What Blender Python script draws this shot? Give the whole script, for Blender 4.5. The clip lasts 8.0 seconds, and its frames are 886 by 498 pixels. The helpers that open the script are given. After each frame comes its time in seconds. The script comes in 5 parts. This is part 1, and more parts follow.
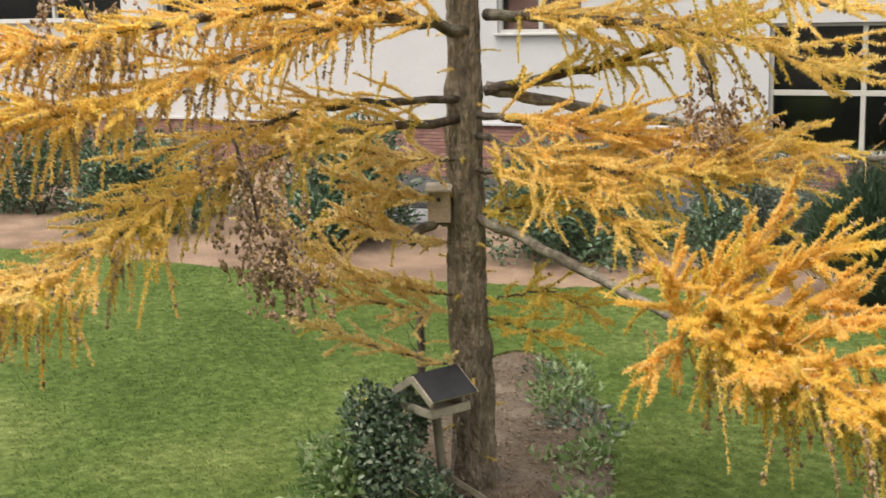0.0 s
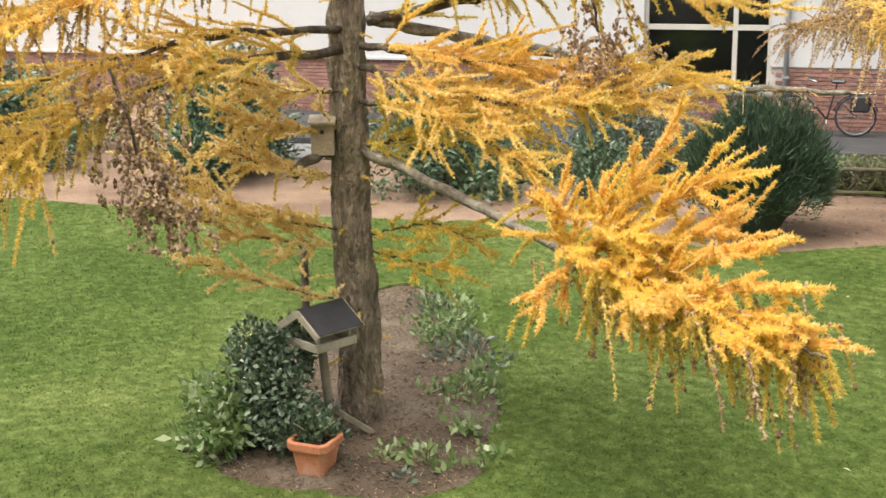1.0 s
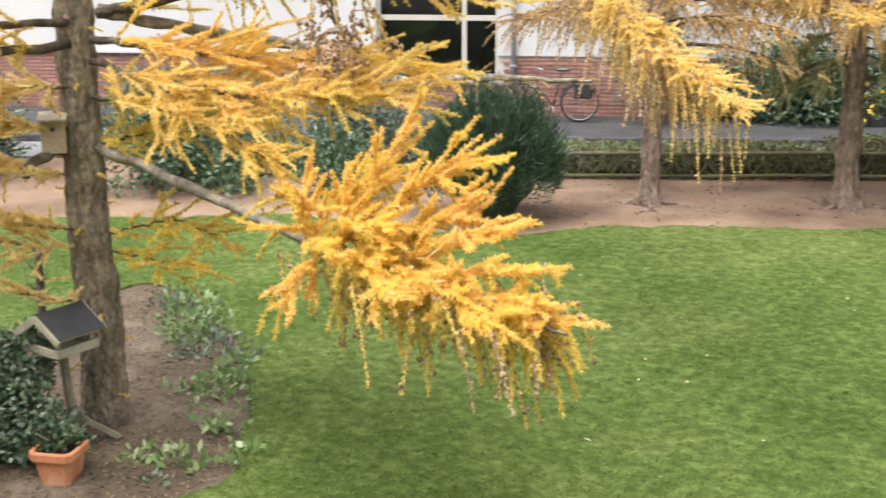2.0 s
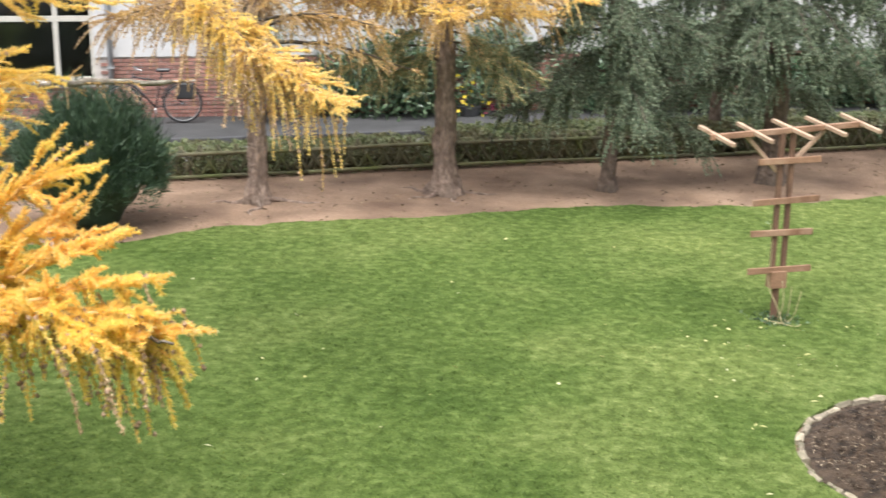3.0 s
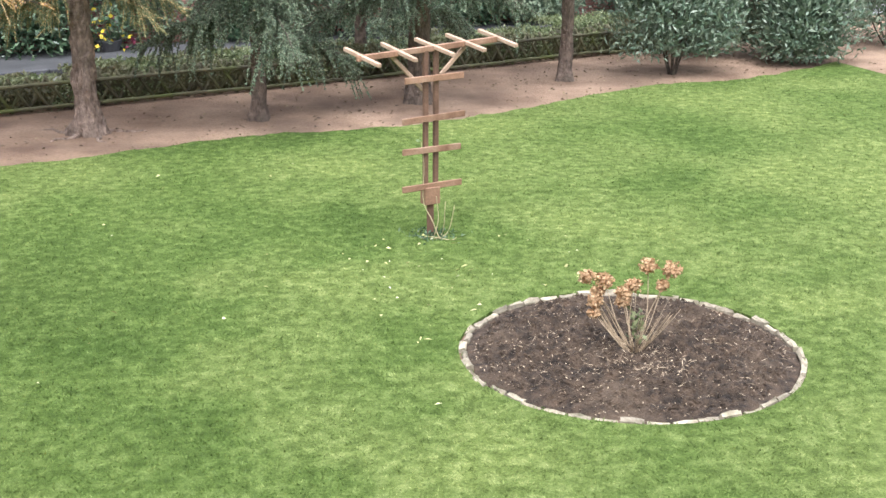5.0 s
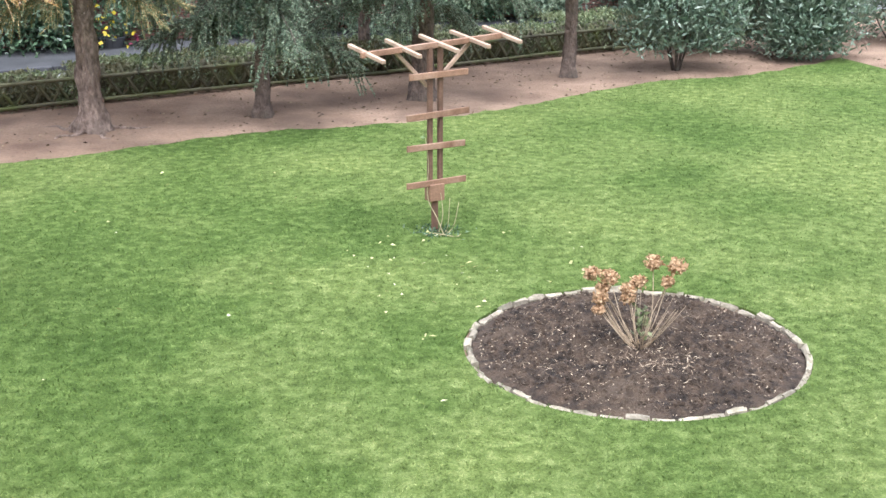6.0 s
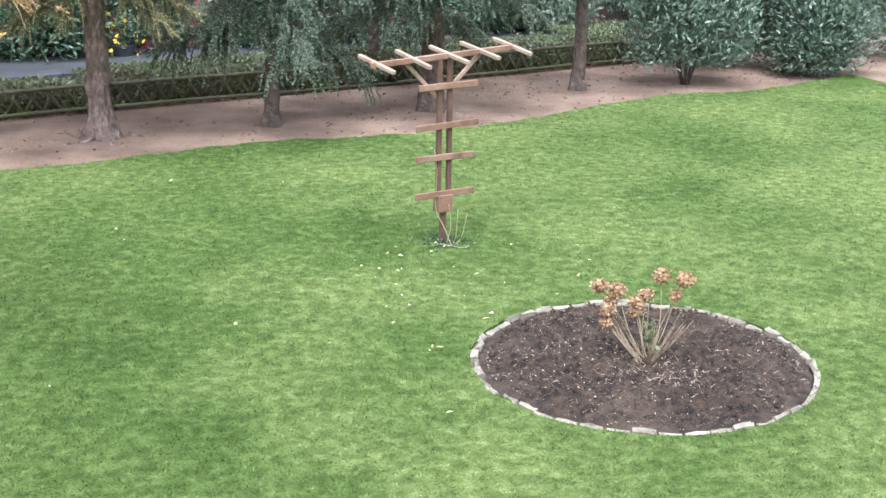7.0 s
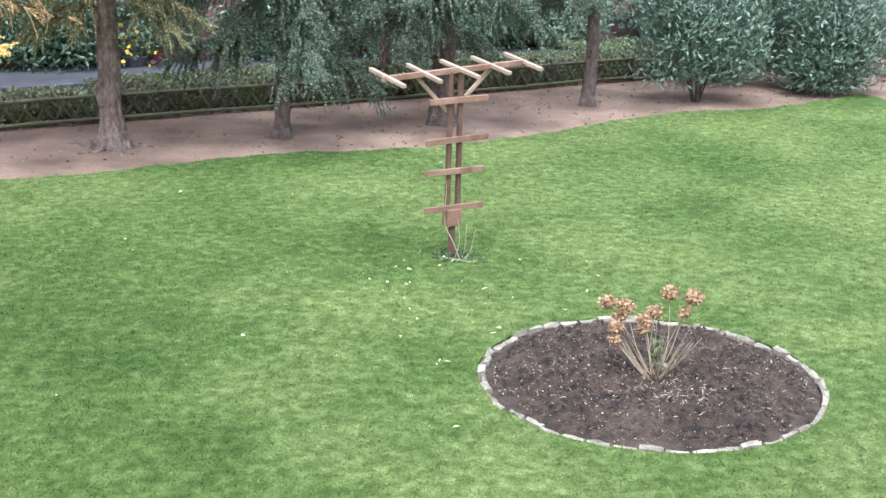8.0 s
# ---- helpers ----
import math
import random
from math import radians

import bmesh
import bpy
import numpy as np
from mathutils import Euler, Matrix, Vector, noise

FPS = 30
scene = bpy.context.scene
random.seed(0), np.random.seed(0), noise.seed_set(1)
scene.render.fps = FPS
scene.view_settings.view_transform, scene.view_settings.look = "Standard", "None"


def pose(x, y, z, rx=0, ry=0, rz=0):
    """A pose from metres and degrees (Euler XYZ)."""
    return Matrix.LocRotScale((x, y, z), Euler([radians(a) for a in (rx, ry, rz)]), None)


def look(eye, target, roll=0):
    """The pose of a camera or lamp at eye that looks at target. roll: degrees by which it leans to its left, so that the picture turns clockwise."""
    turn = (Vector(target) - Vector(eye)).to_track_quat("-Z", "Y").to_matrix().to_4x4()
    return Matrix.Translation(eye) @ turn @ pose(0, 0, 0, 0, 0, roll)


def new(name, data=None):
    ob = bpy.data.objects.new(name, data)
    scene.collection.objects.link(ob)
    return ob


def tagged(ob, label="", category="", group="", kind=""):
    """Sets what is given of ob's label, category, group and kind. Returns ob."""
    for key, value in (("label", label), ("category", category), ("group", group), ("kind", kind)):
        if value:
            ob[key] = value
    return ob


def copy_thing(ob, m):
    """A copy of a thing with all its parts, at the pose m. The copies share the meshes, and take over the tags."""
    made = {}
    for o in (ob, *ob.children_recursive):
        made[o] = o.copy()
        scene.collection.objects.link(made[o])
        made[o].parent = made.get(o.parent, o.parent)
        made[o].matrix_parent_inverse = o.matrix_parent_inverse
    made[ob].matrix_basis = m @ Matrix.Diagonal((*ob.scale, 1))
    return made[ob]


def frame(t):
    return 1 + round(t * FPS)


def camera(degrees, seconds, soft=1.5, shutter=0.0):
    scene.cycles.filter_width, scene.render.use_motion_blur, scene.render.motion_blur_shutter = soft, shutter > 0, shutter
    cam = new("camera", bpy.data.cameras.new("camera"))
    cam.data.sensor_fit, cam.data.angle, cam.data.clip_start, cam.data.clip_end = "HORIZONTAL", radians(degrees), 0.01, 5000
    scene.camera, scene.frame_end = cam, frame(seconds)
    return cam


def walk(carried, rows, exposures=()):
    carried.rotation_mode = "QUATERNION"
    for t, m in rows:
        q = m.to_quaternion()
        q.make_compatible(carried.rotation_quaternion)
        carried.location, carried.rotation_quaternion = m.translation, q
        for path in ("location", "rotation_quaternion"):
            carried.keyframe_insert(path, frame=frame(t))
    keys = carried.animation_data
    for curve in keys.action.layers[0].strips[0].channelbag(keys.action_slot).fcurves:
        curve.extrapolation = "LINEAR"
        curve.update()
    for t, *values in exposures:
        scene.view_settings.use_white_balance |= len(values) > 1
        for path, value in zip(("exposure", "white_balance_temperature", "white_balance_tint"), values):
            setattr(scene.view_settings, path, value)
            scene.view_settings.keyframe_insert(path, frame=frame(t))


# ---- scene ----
cam = camera(38.6, 8.0, shutter=0.22)
PATH = [
    (0, (0.005, -0.07, 3.847), (-1.513, 1.173, 3.46), -1.4),
    (0.3, (0.012, -0.077, 3.801), (-1.451, 1.222, 3.385), -0.8),
    (0.5, (-0.025, -0.052, 3.813), (-1.455, 1.274, 3.368), -0.9),
    (1, (-0.072, -0.077, 3.811), (-1.445, 1.293, 3.322), -0.8),
    (1.2, (-0.084, -0.089, 3.817), (-1.421, 1.312, 3.318), -0.8),
    (2.3, (-0.082, -0.126, 3.822), (-0.984, 1.587, 3.319), 0.1),
    (2.5, (-0.063, -0.098, 3.823), (-0.857, 1.668, 3.321), 0.2),
    (3, (-0.022, -0.07, 3.84), (-0.530, 1.796, 3.331), 0.4),
    (3.5, (-0.017, 0.006, 3.816), (-0.276, 1.917, 3.286), 0.5),
    (4, (-0.021, 0.028, 3.794), (-0.117, 1.945, 3.231), 0.5),
    (4.5, (-0.007, 0.032, 3.791), (-0.005, 1.942, 3.196), 0.3),
    (4.7, (0.011, 0.047, 3.785), (0.03, 1.953, 3.18), 0.1),
    (6, (-0.006, 0.061, 3.786), (0.008, 1.963, 3.169), 0.0),
    (6.5, (-0.012, 0.067, 3.779), (-0.006, 1.972, 3.171), 0.2),
    (7, (-0.019, 0.067, 3.78), (-0.015, 1.975, 3.18), 0.6),
    (7.5, (-0.025, 0.068, 3.779), (-0.026, 1.978, 3.188), 1.0),
    (8, (-0.018, 0.076, 3.773), (-0.028, 1.99, 3.195), 1.2),
]
EXPOSURES = [(0, 0.86, 6900, 10), (1.0, 1.2, 6900, 10), (2.5, 1.38, 6400, 10), (3.5, 1.42, 6400, 10), (4.5, 1.6, 6100, 11), (6, 1.64, 5650, 12), (8, 1.58, 5250, 12)]
walk(cam, [(t, look(eye, target, roll)) for t, eye, target, roll in PATH], EXPOSURES)

# ---- sky and light: an overcast autumn day ----
world = bpy.data.worlds.new("overcast_sky")
scene.world = world
world.use_nodes = True
nt = world.node_tree
sky = nt.nodes.new("ShaderNodeTexSky")
sky.sky_type, sky.sun_disc = "NISHITA", False
sky.sun_elevation, sky.sun_rotation = radians(66), radians(197)
sky.dust_density, sky.air_density = 4.0, 1.0
grey = nt.nodes.new("ShaderNodeHueSaturation")
grey.inputs["Saturation"].default_value = 0.22
nt.links.new(sky.outputs[0], grey.inputs["Color"])
nt.links.new(grey.outputs[0], nt.nodes["Background"].inputs[0])
nt.nodes["Background"].inputs[1].default_value = 0.15
sun = new("sun", bpy.data.lights.new("sun", "SUN"))
sun.data.energy, sun.data.angle, sun.data.color = 1.4, radians(45), (1.0, 0.97, 0.92)
sun.matrix_world = look((3, -6, 24), (0, 4, 0))

# ---- materials ----
def nodes_of(name):
    m = bpy.data.materials.new(name)
    m.use_nodes = True
    t = m.node_tree
    return m, t, t.nodes["Principled BSDF"]


def ramp(t, fac, stops):
    r = t.nodes.new("ShaderNodeValToRGB")
    els = r.color_ramp.elements
    while len(els) < len(stops):
        els.new(0.5)
    for e, (p, c) in zip(els, stops):
        e.position, e.color = p, (*c, 1)
    t.links.new(fac, r.inputs[0])
    return r.outputs[0]


def noise_at(t, scale, detail=4.0, stretch=None, rough=0.55):
    tc = t.nodes.new("ShaderNodeTexCoord")
    n = t.nodes.new("ShaderNodeTexNoise")
    n.inputs["Scale"].default_value, n.inputs["Detail"].default_value = scale, detail
    n.inputs["Roughness"].default_value = rough
    if stretch:
        mp = t.nodes.new("ShaderNodeMapping")
        mp.inputs["Scale"].default_value = stretch
        t.links.new(tc.outputs["Object"], mp.inputs[0])
        t.links.new(mp.outputs[0], n.inputs["Vector"])
    else:
        t.links.new(tc.outputs["Object"], n.inputs["Vector"])
    return n.outputs["Fac"]


def mixed(t, kind, fac, a, b):
    mx = t.nodes.new("ShaderNodeMix")
    mx.data_type, mx.blend_type = "RGBA", kind
    if isinstance(fac, float):
        mx.inputs[0].default_value = fac
    else:
        t.links.new(fac, mx.inputs[0])
    for s, v in ((mx.inputs[6], a), (mx.inputs[7], b)):
        if isinstance(v, tuple):
            s.default_value = (*v, 1)
        else:
            t.links.new(v, s)
    return mx.outputs[2]


def surface(name, c1, c2, scale=4.0, fine=60.0, rough=0.8, bump=0.3, stain=None, stain_scale=0.8, stretch=None, metal=0.0, vary=0.0, dist=0.01):
    """A solid surface: broad mottling between two colours, fine grain, stains and relief."""
    m, t, b = nodes_of(name)
    col = ramp(t, noise_at(t, scale, 5, stretch), [(0.3, c1), (0.7, c2)])
    grain = noise_at(t, fine, 3, stretch)
    col = mixed(t, "MULTIPLY", 0.55, col, ramp(t, grain, [(0.25, (0.55, 0.55, 0.55)), (0.75, (1.25, 1.25, 1.25))]))
    if stain:
        col = mixed(t, "MIX", ramp(t, noise_at(t, stain_scale, 6), [(0.5, (0, 0, 0)), (0.7, (0.8, 0.8, 0.8))]), col, stain)
    if vary:
        oi = t.nodes.new("ShaderNodeObjectInfo")
        col = mixed(t, "MULTIPLY", 1.0, col, ramp(t, oi.outputs["Random"], [(0, (1 - vary,) * 3), (1, (1 + vary * 0.5,) * 3)]))
    t.links.new(col, b.inputs["Base Color"])
    b.inputs["Roughness"].default_value, b.inputs["Metallic"].default_value = rough, metal
    if bump:
        bp = t.nodes.new("ShaderNodeBump")
        bp.inputs["Strength"].default_value, bp.inputs["Distance"].default_value = bump, dist
        t.links.new(grain, bp.inputs["Height"])
        t.links.new(bp.outputs[0], b.inputs["Normal"])
    return m


def leafy(name, colours, rough=0.5, through_light=0.3, patch=None, patch_scale=1.5):
    """Leaves or needles: each one its own shade, some light shining through."""
    m, t, b = nodes_of(name)
    g = t.nodes.new("ShaderNodeNewGeometry")
    col = ramp(t, g.outputs["Random Per Island"], [(i / (len(colours) - 1), c) for i, c in enumerate(colours)])
    if patch:
        col = mixed(t, "MIX", ramp(t, noise_at(t, patch_scale, 3), [(0.42, (0, 0, 0)), (0.62, (0.85, 0.85, 0.85))]), col, patch)
    t.links.new(col, b.inputs["Base Color"])
    b.inputs["Roughness"].default_value = rough
    tr = t.nodes.new("ShaderNodeBsdfTranslucent")
    t.links.new(col, tr.inputs[0])
    mx = t.nodes.new("ShaderNodeMixShader")
    mx.inputs[0].default_value = through_light
    t.links.new(b.outputs[0], mx.inputs[1])
    t.links.new(tr.outputs[0], mx.inputs[2])
    t.links.new(mx.outputs[0], t.nodes["Material Output"].inputs[0])
    return m


# grass tone patches that also paint uneven brightness over the lawn
LAWN_PATCHES = [  # x, y, radius, yellower and lighter (+) or deeper, darker green (-)
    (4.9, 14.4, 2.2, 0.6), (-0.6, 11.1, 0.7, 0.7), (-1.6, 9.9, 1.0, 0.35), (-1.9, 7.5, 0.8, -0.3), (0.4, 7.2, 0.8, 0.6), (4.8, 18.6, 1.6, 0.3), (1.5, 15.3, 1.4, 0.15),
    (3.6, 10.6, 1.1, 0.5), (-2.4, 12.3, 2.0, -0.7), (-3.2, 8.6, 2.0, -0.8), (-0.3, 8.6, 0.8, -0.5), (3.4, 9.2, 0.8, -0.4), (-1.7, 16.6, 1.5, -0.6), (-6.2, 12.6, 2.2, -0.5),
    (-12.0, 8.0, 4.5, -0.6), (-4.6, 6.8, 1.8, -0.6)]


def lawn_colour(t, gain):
    """Greens of the lawn: broad yellowish and deep patches with light painted in, tufts and pale flecks."""
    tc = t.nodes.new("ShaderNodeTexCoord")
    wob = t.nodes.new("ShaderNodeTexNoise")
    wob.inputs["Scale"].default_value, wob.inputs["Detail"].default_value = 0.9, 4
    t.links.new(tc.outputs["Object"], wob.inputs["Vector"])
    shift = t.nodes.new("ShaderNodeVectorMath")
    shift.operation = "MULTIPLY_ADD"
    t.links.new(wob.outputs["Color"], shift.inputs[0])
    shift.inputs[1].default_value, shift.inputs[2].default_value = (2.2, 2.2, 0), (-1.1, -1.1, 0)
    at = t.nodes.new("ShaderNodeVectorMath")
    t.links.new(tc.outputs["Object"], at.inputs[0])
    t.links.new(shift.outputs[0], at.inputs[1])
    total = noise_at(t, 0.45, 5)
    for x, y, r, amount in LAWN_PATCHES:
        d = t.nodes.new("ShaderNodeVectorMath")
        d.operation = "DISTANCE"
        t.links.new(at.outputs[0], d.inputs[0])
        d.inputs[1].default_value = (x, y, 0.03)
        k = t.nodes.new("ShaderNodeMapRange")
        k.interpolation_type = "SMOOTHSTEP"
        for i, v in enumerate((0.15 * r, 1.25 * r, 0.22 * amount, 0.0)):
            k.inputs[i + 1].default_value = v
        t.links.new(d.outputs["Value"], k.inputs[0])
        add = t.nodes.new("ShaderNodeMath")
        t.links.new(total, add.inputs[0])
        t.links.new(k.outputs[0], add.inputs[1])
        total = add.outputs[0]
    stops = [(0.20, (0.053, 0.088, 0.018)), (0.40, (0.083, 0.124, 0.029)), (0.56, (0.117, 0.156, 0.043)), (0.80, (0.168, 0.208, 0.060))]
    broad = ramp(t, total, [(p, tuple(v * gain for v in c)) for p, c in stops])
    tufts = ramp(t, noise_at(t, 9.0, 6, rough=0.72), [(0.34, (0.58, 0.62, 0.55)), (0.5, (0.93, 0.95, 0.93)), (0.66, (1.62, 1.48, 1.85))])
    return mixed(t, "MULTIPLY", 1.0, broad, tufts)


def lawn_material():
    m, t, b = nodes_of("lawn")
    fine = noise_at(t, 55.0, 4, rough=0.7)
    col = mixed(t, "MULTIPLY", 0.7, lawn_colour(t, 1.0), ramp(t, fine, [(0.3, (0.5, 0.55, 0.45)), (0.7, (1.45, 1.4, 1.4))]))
    t.links.new(col, b.inputs["Base Color"])
    b.inputs["Roughness"].default_value = 0.9
    b.inputs["Specular IOR Level"].default_value = 0.1
    bp = t.nodes.new("ShaderNodeBump")
    bp.inputs["Strength"].default_value, bp.inputs["Distance"].default_value = 0.8, 0.025
    t.links.new(fine, bp.inputs["Height"])
    t.links.new(bp.outputs[0], b.inputs["Normal"])
    return m


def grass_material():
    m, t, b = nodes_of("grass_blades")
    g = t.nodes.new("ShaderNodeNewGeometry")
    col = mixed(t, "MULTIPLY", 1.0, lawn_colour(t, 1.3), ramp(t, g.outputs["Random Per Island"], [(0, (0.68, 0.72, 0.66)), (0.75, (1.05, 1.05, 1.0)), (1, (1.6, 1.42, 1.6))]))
    t.links.new(col, b.inputs["Base Color"])
    b.inputs["Roughness"].default_value = 0.6
    b.inputs["Specular IOR Level"].default_value = 0.25
    return m


M = {
    "soil_strip": surface("bare_sandy_soil", (0.150, 0.090, 0.056), (0.350, 0.238, 0.162), 0.9, 22, 0.95, 0.9, (0.105, 0.064, 0.042), 0.7, dist=0.04),
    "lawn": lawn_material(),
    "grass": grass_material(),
    "bed_soil": surface("dark_garden_soil", (0.020, 0.013, 0.008), (0.140, 0.092, 0.058), 11.0, 80, 0.95, 1.0, (0.165, 0.114, 0.074), 1.8, dist=0.06),
    "tree_soil": surface("soil_under_larch", (0.052, 0.037, 0.024), (0.140, 0.100, 0.066), 2.4, 34, 0.95, 0.8, (0.235, 0.195, 0.150), 1.0, dist=0.02),
    "edge_stone": surface("pale_edging_stone", (0.25, 0.212, 0.150), (0.46, 0.395, 0.292), 12, 55, 0.85, 0.6, (0.16, 0.15, 0.09), 9.0, vary=0.35),
    "larch_bark": surface("larch_bark", (0.120, 0.094, 0.066), (0.440, 0.352, 0.262), 22, 50, 0.95, 1.0, (0.200, 0.178, 0.090), 1.6, stretch=(1, 1, 0.36), dist=0.06),
    "limb_bark": surface("limb_bark", (0.040, 0.030, 0.022), (0.130, 0.100, 0.076), 14, 60, 0.95, 1.0, (0.190, 0.180, 0.125), 7.0, dist=0.02),
    "lichen_bark": surface("lichen_grey_bark", (0.120, 0.098, 0.075), (0.300, 0.265, 0.210), 16, 60, 0.95, 1.0, (0.430, 0.410, 0.330), 9.0, dist=0.02),
    "twig_bark": surface("straw_coloured_shoots", (0.52, 0.345, 0.150), (0.74, 0.520, 0.250), 20, 60, 0.9, 0.0),
    "pine_bark": surface("reddish_bark", (0.125, 0.086, 0.066), (0.420, 0.312, 0.246), 14, 34, 0.95, 1.0, (0.145, 0.108, 0.082), 2.2, stretch=(1, 1, 0.55), dist=0.05),
    "spruce_bark": surface("spruce_bark", (0.085, 0.062, 0.047), (0.265, 0.195, 0.152), 14, 34, 0.95, 1.0, (0.085, 0.070, 0.050), 2.2, stretch=(1, 1, 0.55), dist=0.05),
    "gold": leafy("golden_larch_needles", [(0.90, 0.64, 0.19), (0.95, 0.73, 0.26), (0.97, 0.80, 0.35), (0.98, 0.88, 0.53)], 0.55, 0.6, (0.93, 0.75, 0.25), 1.1),
    "amber": leafy("orange_larch_needles", [(0.94, 0.62, 0.15), (0.96, 0.69, 0.21), (0.97, 0.76, 0.29), (0.98, 0.85, 0.48)], 0.55, 0.6, (0.95, 0.76, 0.20), 1.6),
    "lime": leafy("yellow_green_larch_needles", [(0.62, 0.52, 0.09), (0.76, 0.62, 0.13), (0.87, 0.70, 0.18), (0.93, 0.78, 0.28)], 0.55, 0.6),
    "straw": leafy("straw_yellow_larch_needles", [(0.86, 0.65, 0.24), (0.92, 0.74, 0.33), (0.95, 0.82, 0.45), (0.97, 0.89, 0.60)], 0.55, 0.6),
    "faded": leafy("faded_larch_needles", [(0.36, 0.23, 0.08), (0.50, 0.32, 0.11), (0.66, 0.44, 0.17)], 0.6, 0.3),
    "cone": leafy("dry_cones", [(0.120, 0.078, 0.050), (0.320, 0.210, 0.130), (0.520, 0.375, 0.250)], 0.8, 0.0),
    "dead": leafy("dead_brown_twigs", [(0.26, 0.170, 0.095), (0.42, 0.285, 0.165), (0.60, 0.440, 0.270)], 0.85, 0.0),
    "spruce": leafy("spruce_needles", [(0.075, 0.115, 0.074), (0.130, 0.182, 0.112), (0.205, 0.258, 0.160), (0.320, 0.365, 0.235)], 0.55, 0.25),
    "bough": leafy("olive_green_needles", [(0.120, 0.150, 0.070), (0.190, 0.225, 0.105), (0.270, 0.300, 0.150), (0.380, 0.390, 0.220)], 0.55, 0.25),
    "yew": leafy("yew_needles", [(0.022, 0.046, 0.026), (0.042, 0.078, 0.040), (0.070, 0.115, 0.058)], 0.55, 0.15),
    "laurel": leafy("laurel_leaves", [(0.078, 0.126, 0.078), (0.122, 0.178, 0.114), (0.178, 0.232, 0.154), (0.270, 0.320, 0.232)], 0.36, 0.2),
    "rhodo": leafy("dark_evergreen_leaves", [(0.034, 0.068, 0.036), (0.060, 0.110, 0.056), (0.096, 0.155, 0.080), (0.165, 0.220, 0.130)], 0.32, 0.12),
    "holly": leafy("glossy_dark_leaves", [(0.034, 0.066, 0.036), (0.068, 0.116, 0.062), (0.135, 0.195, 0.115), (0.330, 0.385, 0.290)], 0.28, 0.1),
    "fresh": leafy("fresh_green_leaves", [(0.100, 0.185, 0.050), (0.175, 0.270, 0.085), (0.280, 0.370, 0.160), (0.460, 0.520, 0.320)], 0.42, 0.3),
    "hedge": leafy("hedge_leaves", [(0.080, 0.112, 0.045), (0.140, 0.185, 0.075), (0.215, 0.260, 0.115), (0.340, 0.365, 0.200)], 0.5, 0.2, (0.150, 0.120, 0.060), 1.2),
    "ivy": leafy("mid_green_leaves", [(0.090, 0.150, 0.052), (0.145, 0.222, 0.078), (0.195, 0.275, 0.110), (0.32, 0.40, 0.20)], 0.45, 0.25),
    "variegated": leafy("grey_green_leaves", [(0.075, 0.110, 0.075), (0.125, 0.170, 0.120), (0.200, 0.245, 0.185)], 0.45, 0.2),
    "trellis_wood": surface("weathered_red_brown_wood", (0.205, 0.108, 0.062), (0.385, 0.222, 0.138), 5, 60, 0.7, 0.4, (0.35, 0.245, 0.175), 2.5, stretch=(1, 1, 1), vary=0.2),
    "slat_wood": surface("pale_roof_slats", (0.36, 0.235, 0.155), (0.53, 0.375, 0.262), 5, 60, 0.7, 0.3, vary=0.15),
    "post_wood": surface("dark_post_wood", (0.105, 0.055, 0.034), (0.190, 0.105, 0.066), 6, 60, 0.75, 0.4),
    "grey_wood": surface("grey_weathered_wood", (0.36, 0.31, 0.245), (0.56, 0.50, 0.41), 6, 50, 0.85, 0.4, (0.24, 0.21, 0.15), 4.0),
    "feeder_post": surface("greenish_old_wood", (0.190, 0.165, 0.115), (0.330, 0.290, 0.215), 6, 50, 0.85, 0.4),
    "felt": surface("black_roofing_felt", (0.020, 0.021, 0.025), (0.042, 0.043, 0.050), 6, 180, 0.9, 0.4),
    "terracotta": surface("terracotta", (0.56, 0.205, 0.100), (0.72, 0.300, 0.160), 5, 60, 0.8, 0.2, (0.62, 0.42, 0.30), 5.0),
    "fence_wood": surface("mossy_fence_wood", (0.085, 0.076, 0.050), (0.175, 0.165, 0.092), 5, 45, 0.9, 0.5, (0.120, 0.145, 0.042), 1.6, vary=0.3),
    "white_wall": surface("white_render", (0.54, 0.535, 0.54), (0.61, 0.605, 0.605), 0.7, 90, 0.9, 0.15, (0.58, 0.57, 0.55), 0.5),
    "brick": surface("red_brick", (0.26, 0.130, 0.105), (0.40, 0.210, 0.170), 8, 60, 0.85, 0.4, vary=0.35),
    "mortar": surface("grey_mortar", (0.46, 0.42, 0.39), (0.58, 0.54, 0.50), 6, 80, 0.95, 0.4),
    "frame_paint": surface("beige_window_paint", (0.48, 0.455, 0.40), (0.56, 0.535, 0.48), 3, 60, 0.5, 0.1),
    "white_paint": surface("white_window_paint", (0.50, 0.49, 0.46), (0.56, 0.55, 0.52), 3, 60, 0.45, 0.05),
    # near-black colour paints the rooms as unlit
    "room": surface("painted_dim_interior", (0.030, 0.027, 0.024), (0.060, 0.052, 0.046), 1.5, 20, 0.9, 0.1),
    "curtain": surface("brown_red_curtain", (0.130, 0.060, 0.048), (0.185, 0.090, 0.070), 9, 60, 0.9, 0.2, stretch=(1, 1, 0.1)),
    "zinc": surface("grey_zinc", (0.36, 0.37, 0.38), (0.48, 0.49, 0.50), 3, 40, 0.5, 0.1, metal=0.3),
    "panel": surface("grey_shutter_panel", (0.20, 0.21, 0.22), (0.27, 0.28, 0.29), 4, 50, 0.7, 0.1),
    "paving": surface("grey_paving", (0.155, 0.155, 0.16), (0.245, 0.245, 0.25), 1.5, 40, 0.9, 0.3, (0.12, 0.12, 0.12), 0.8),
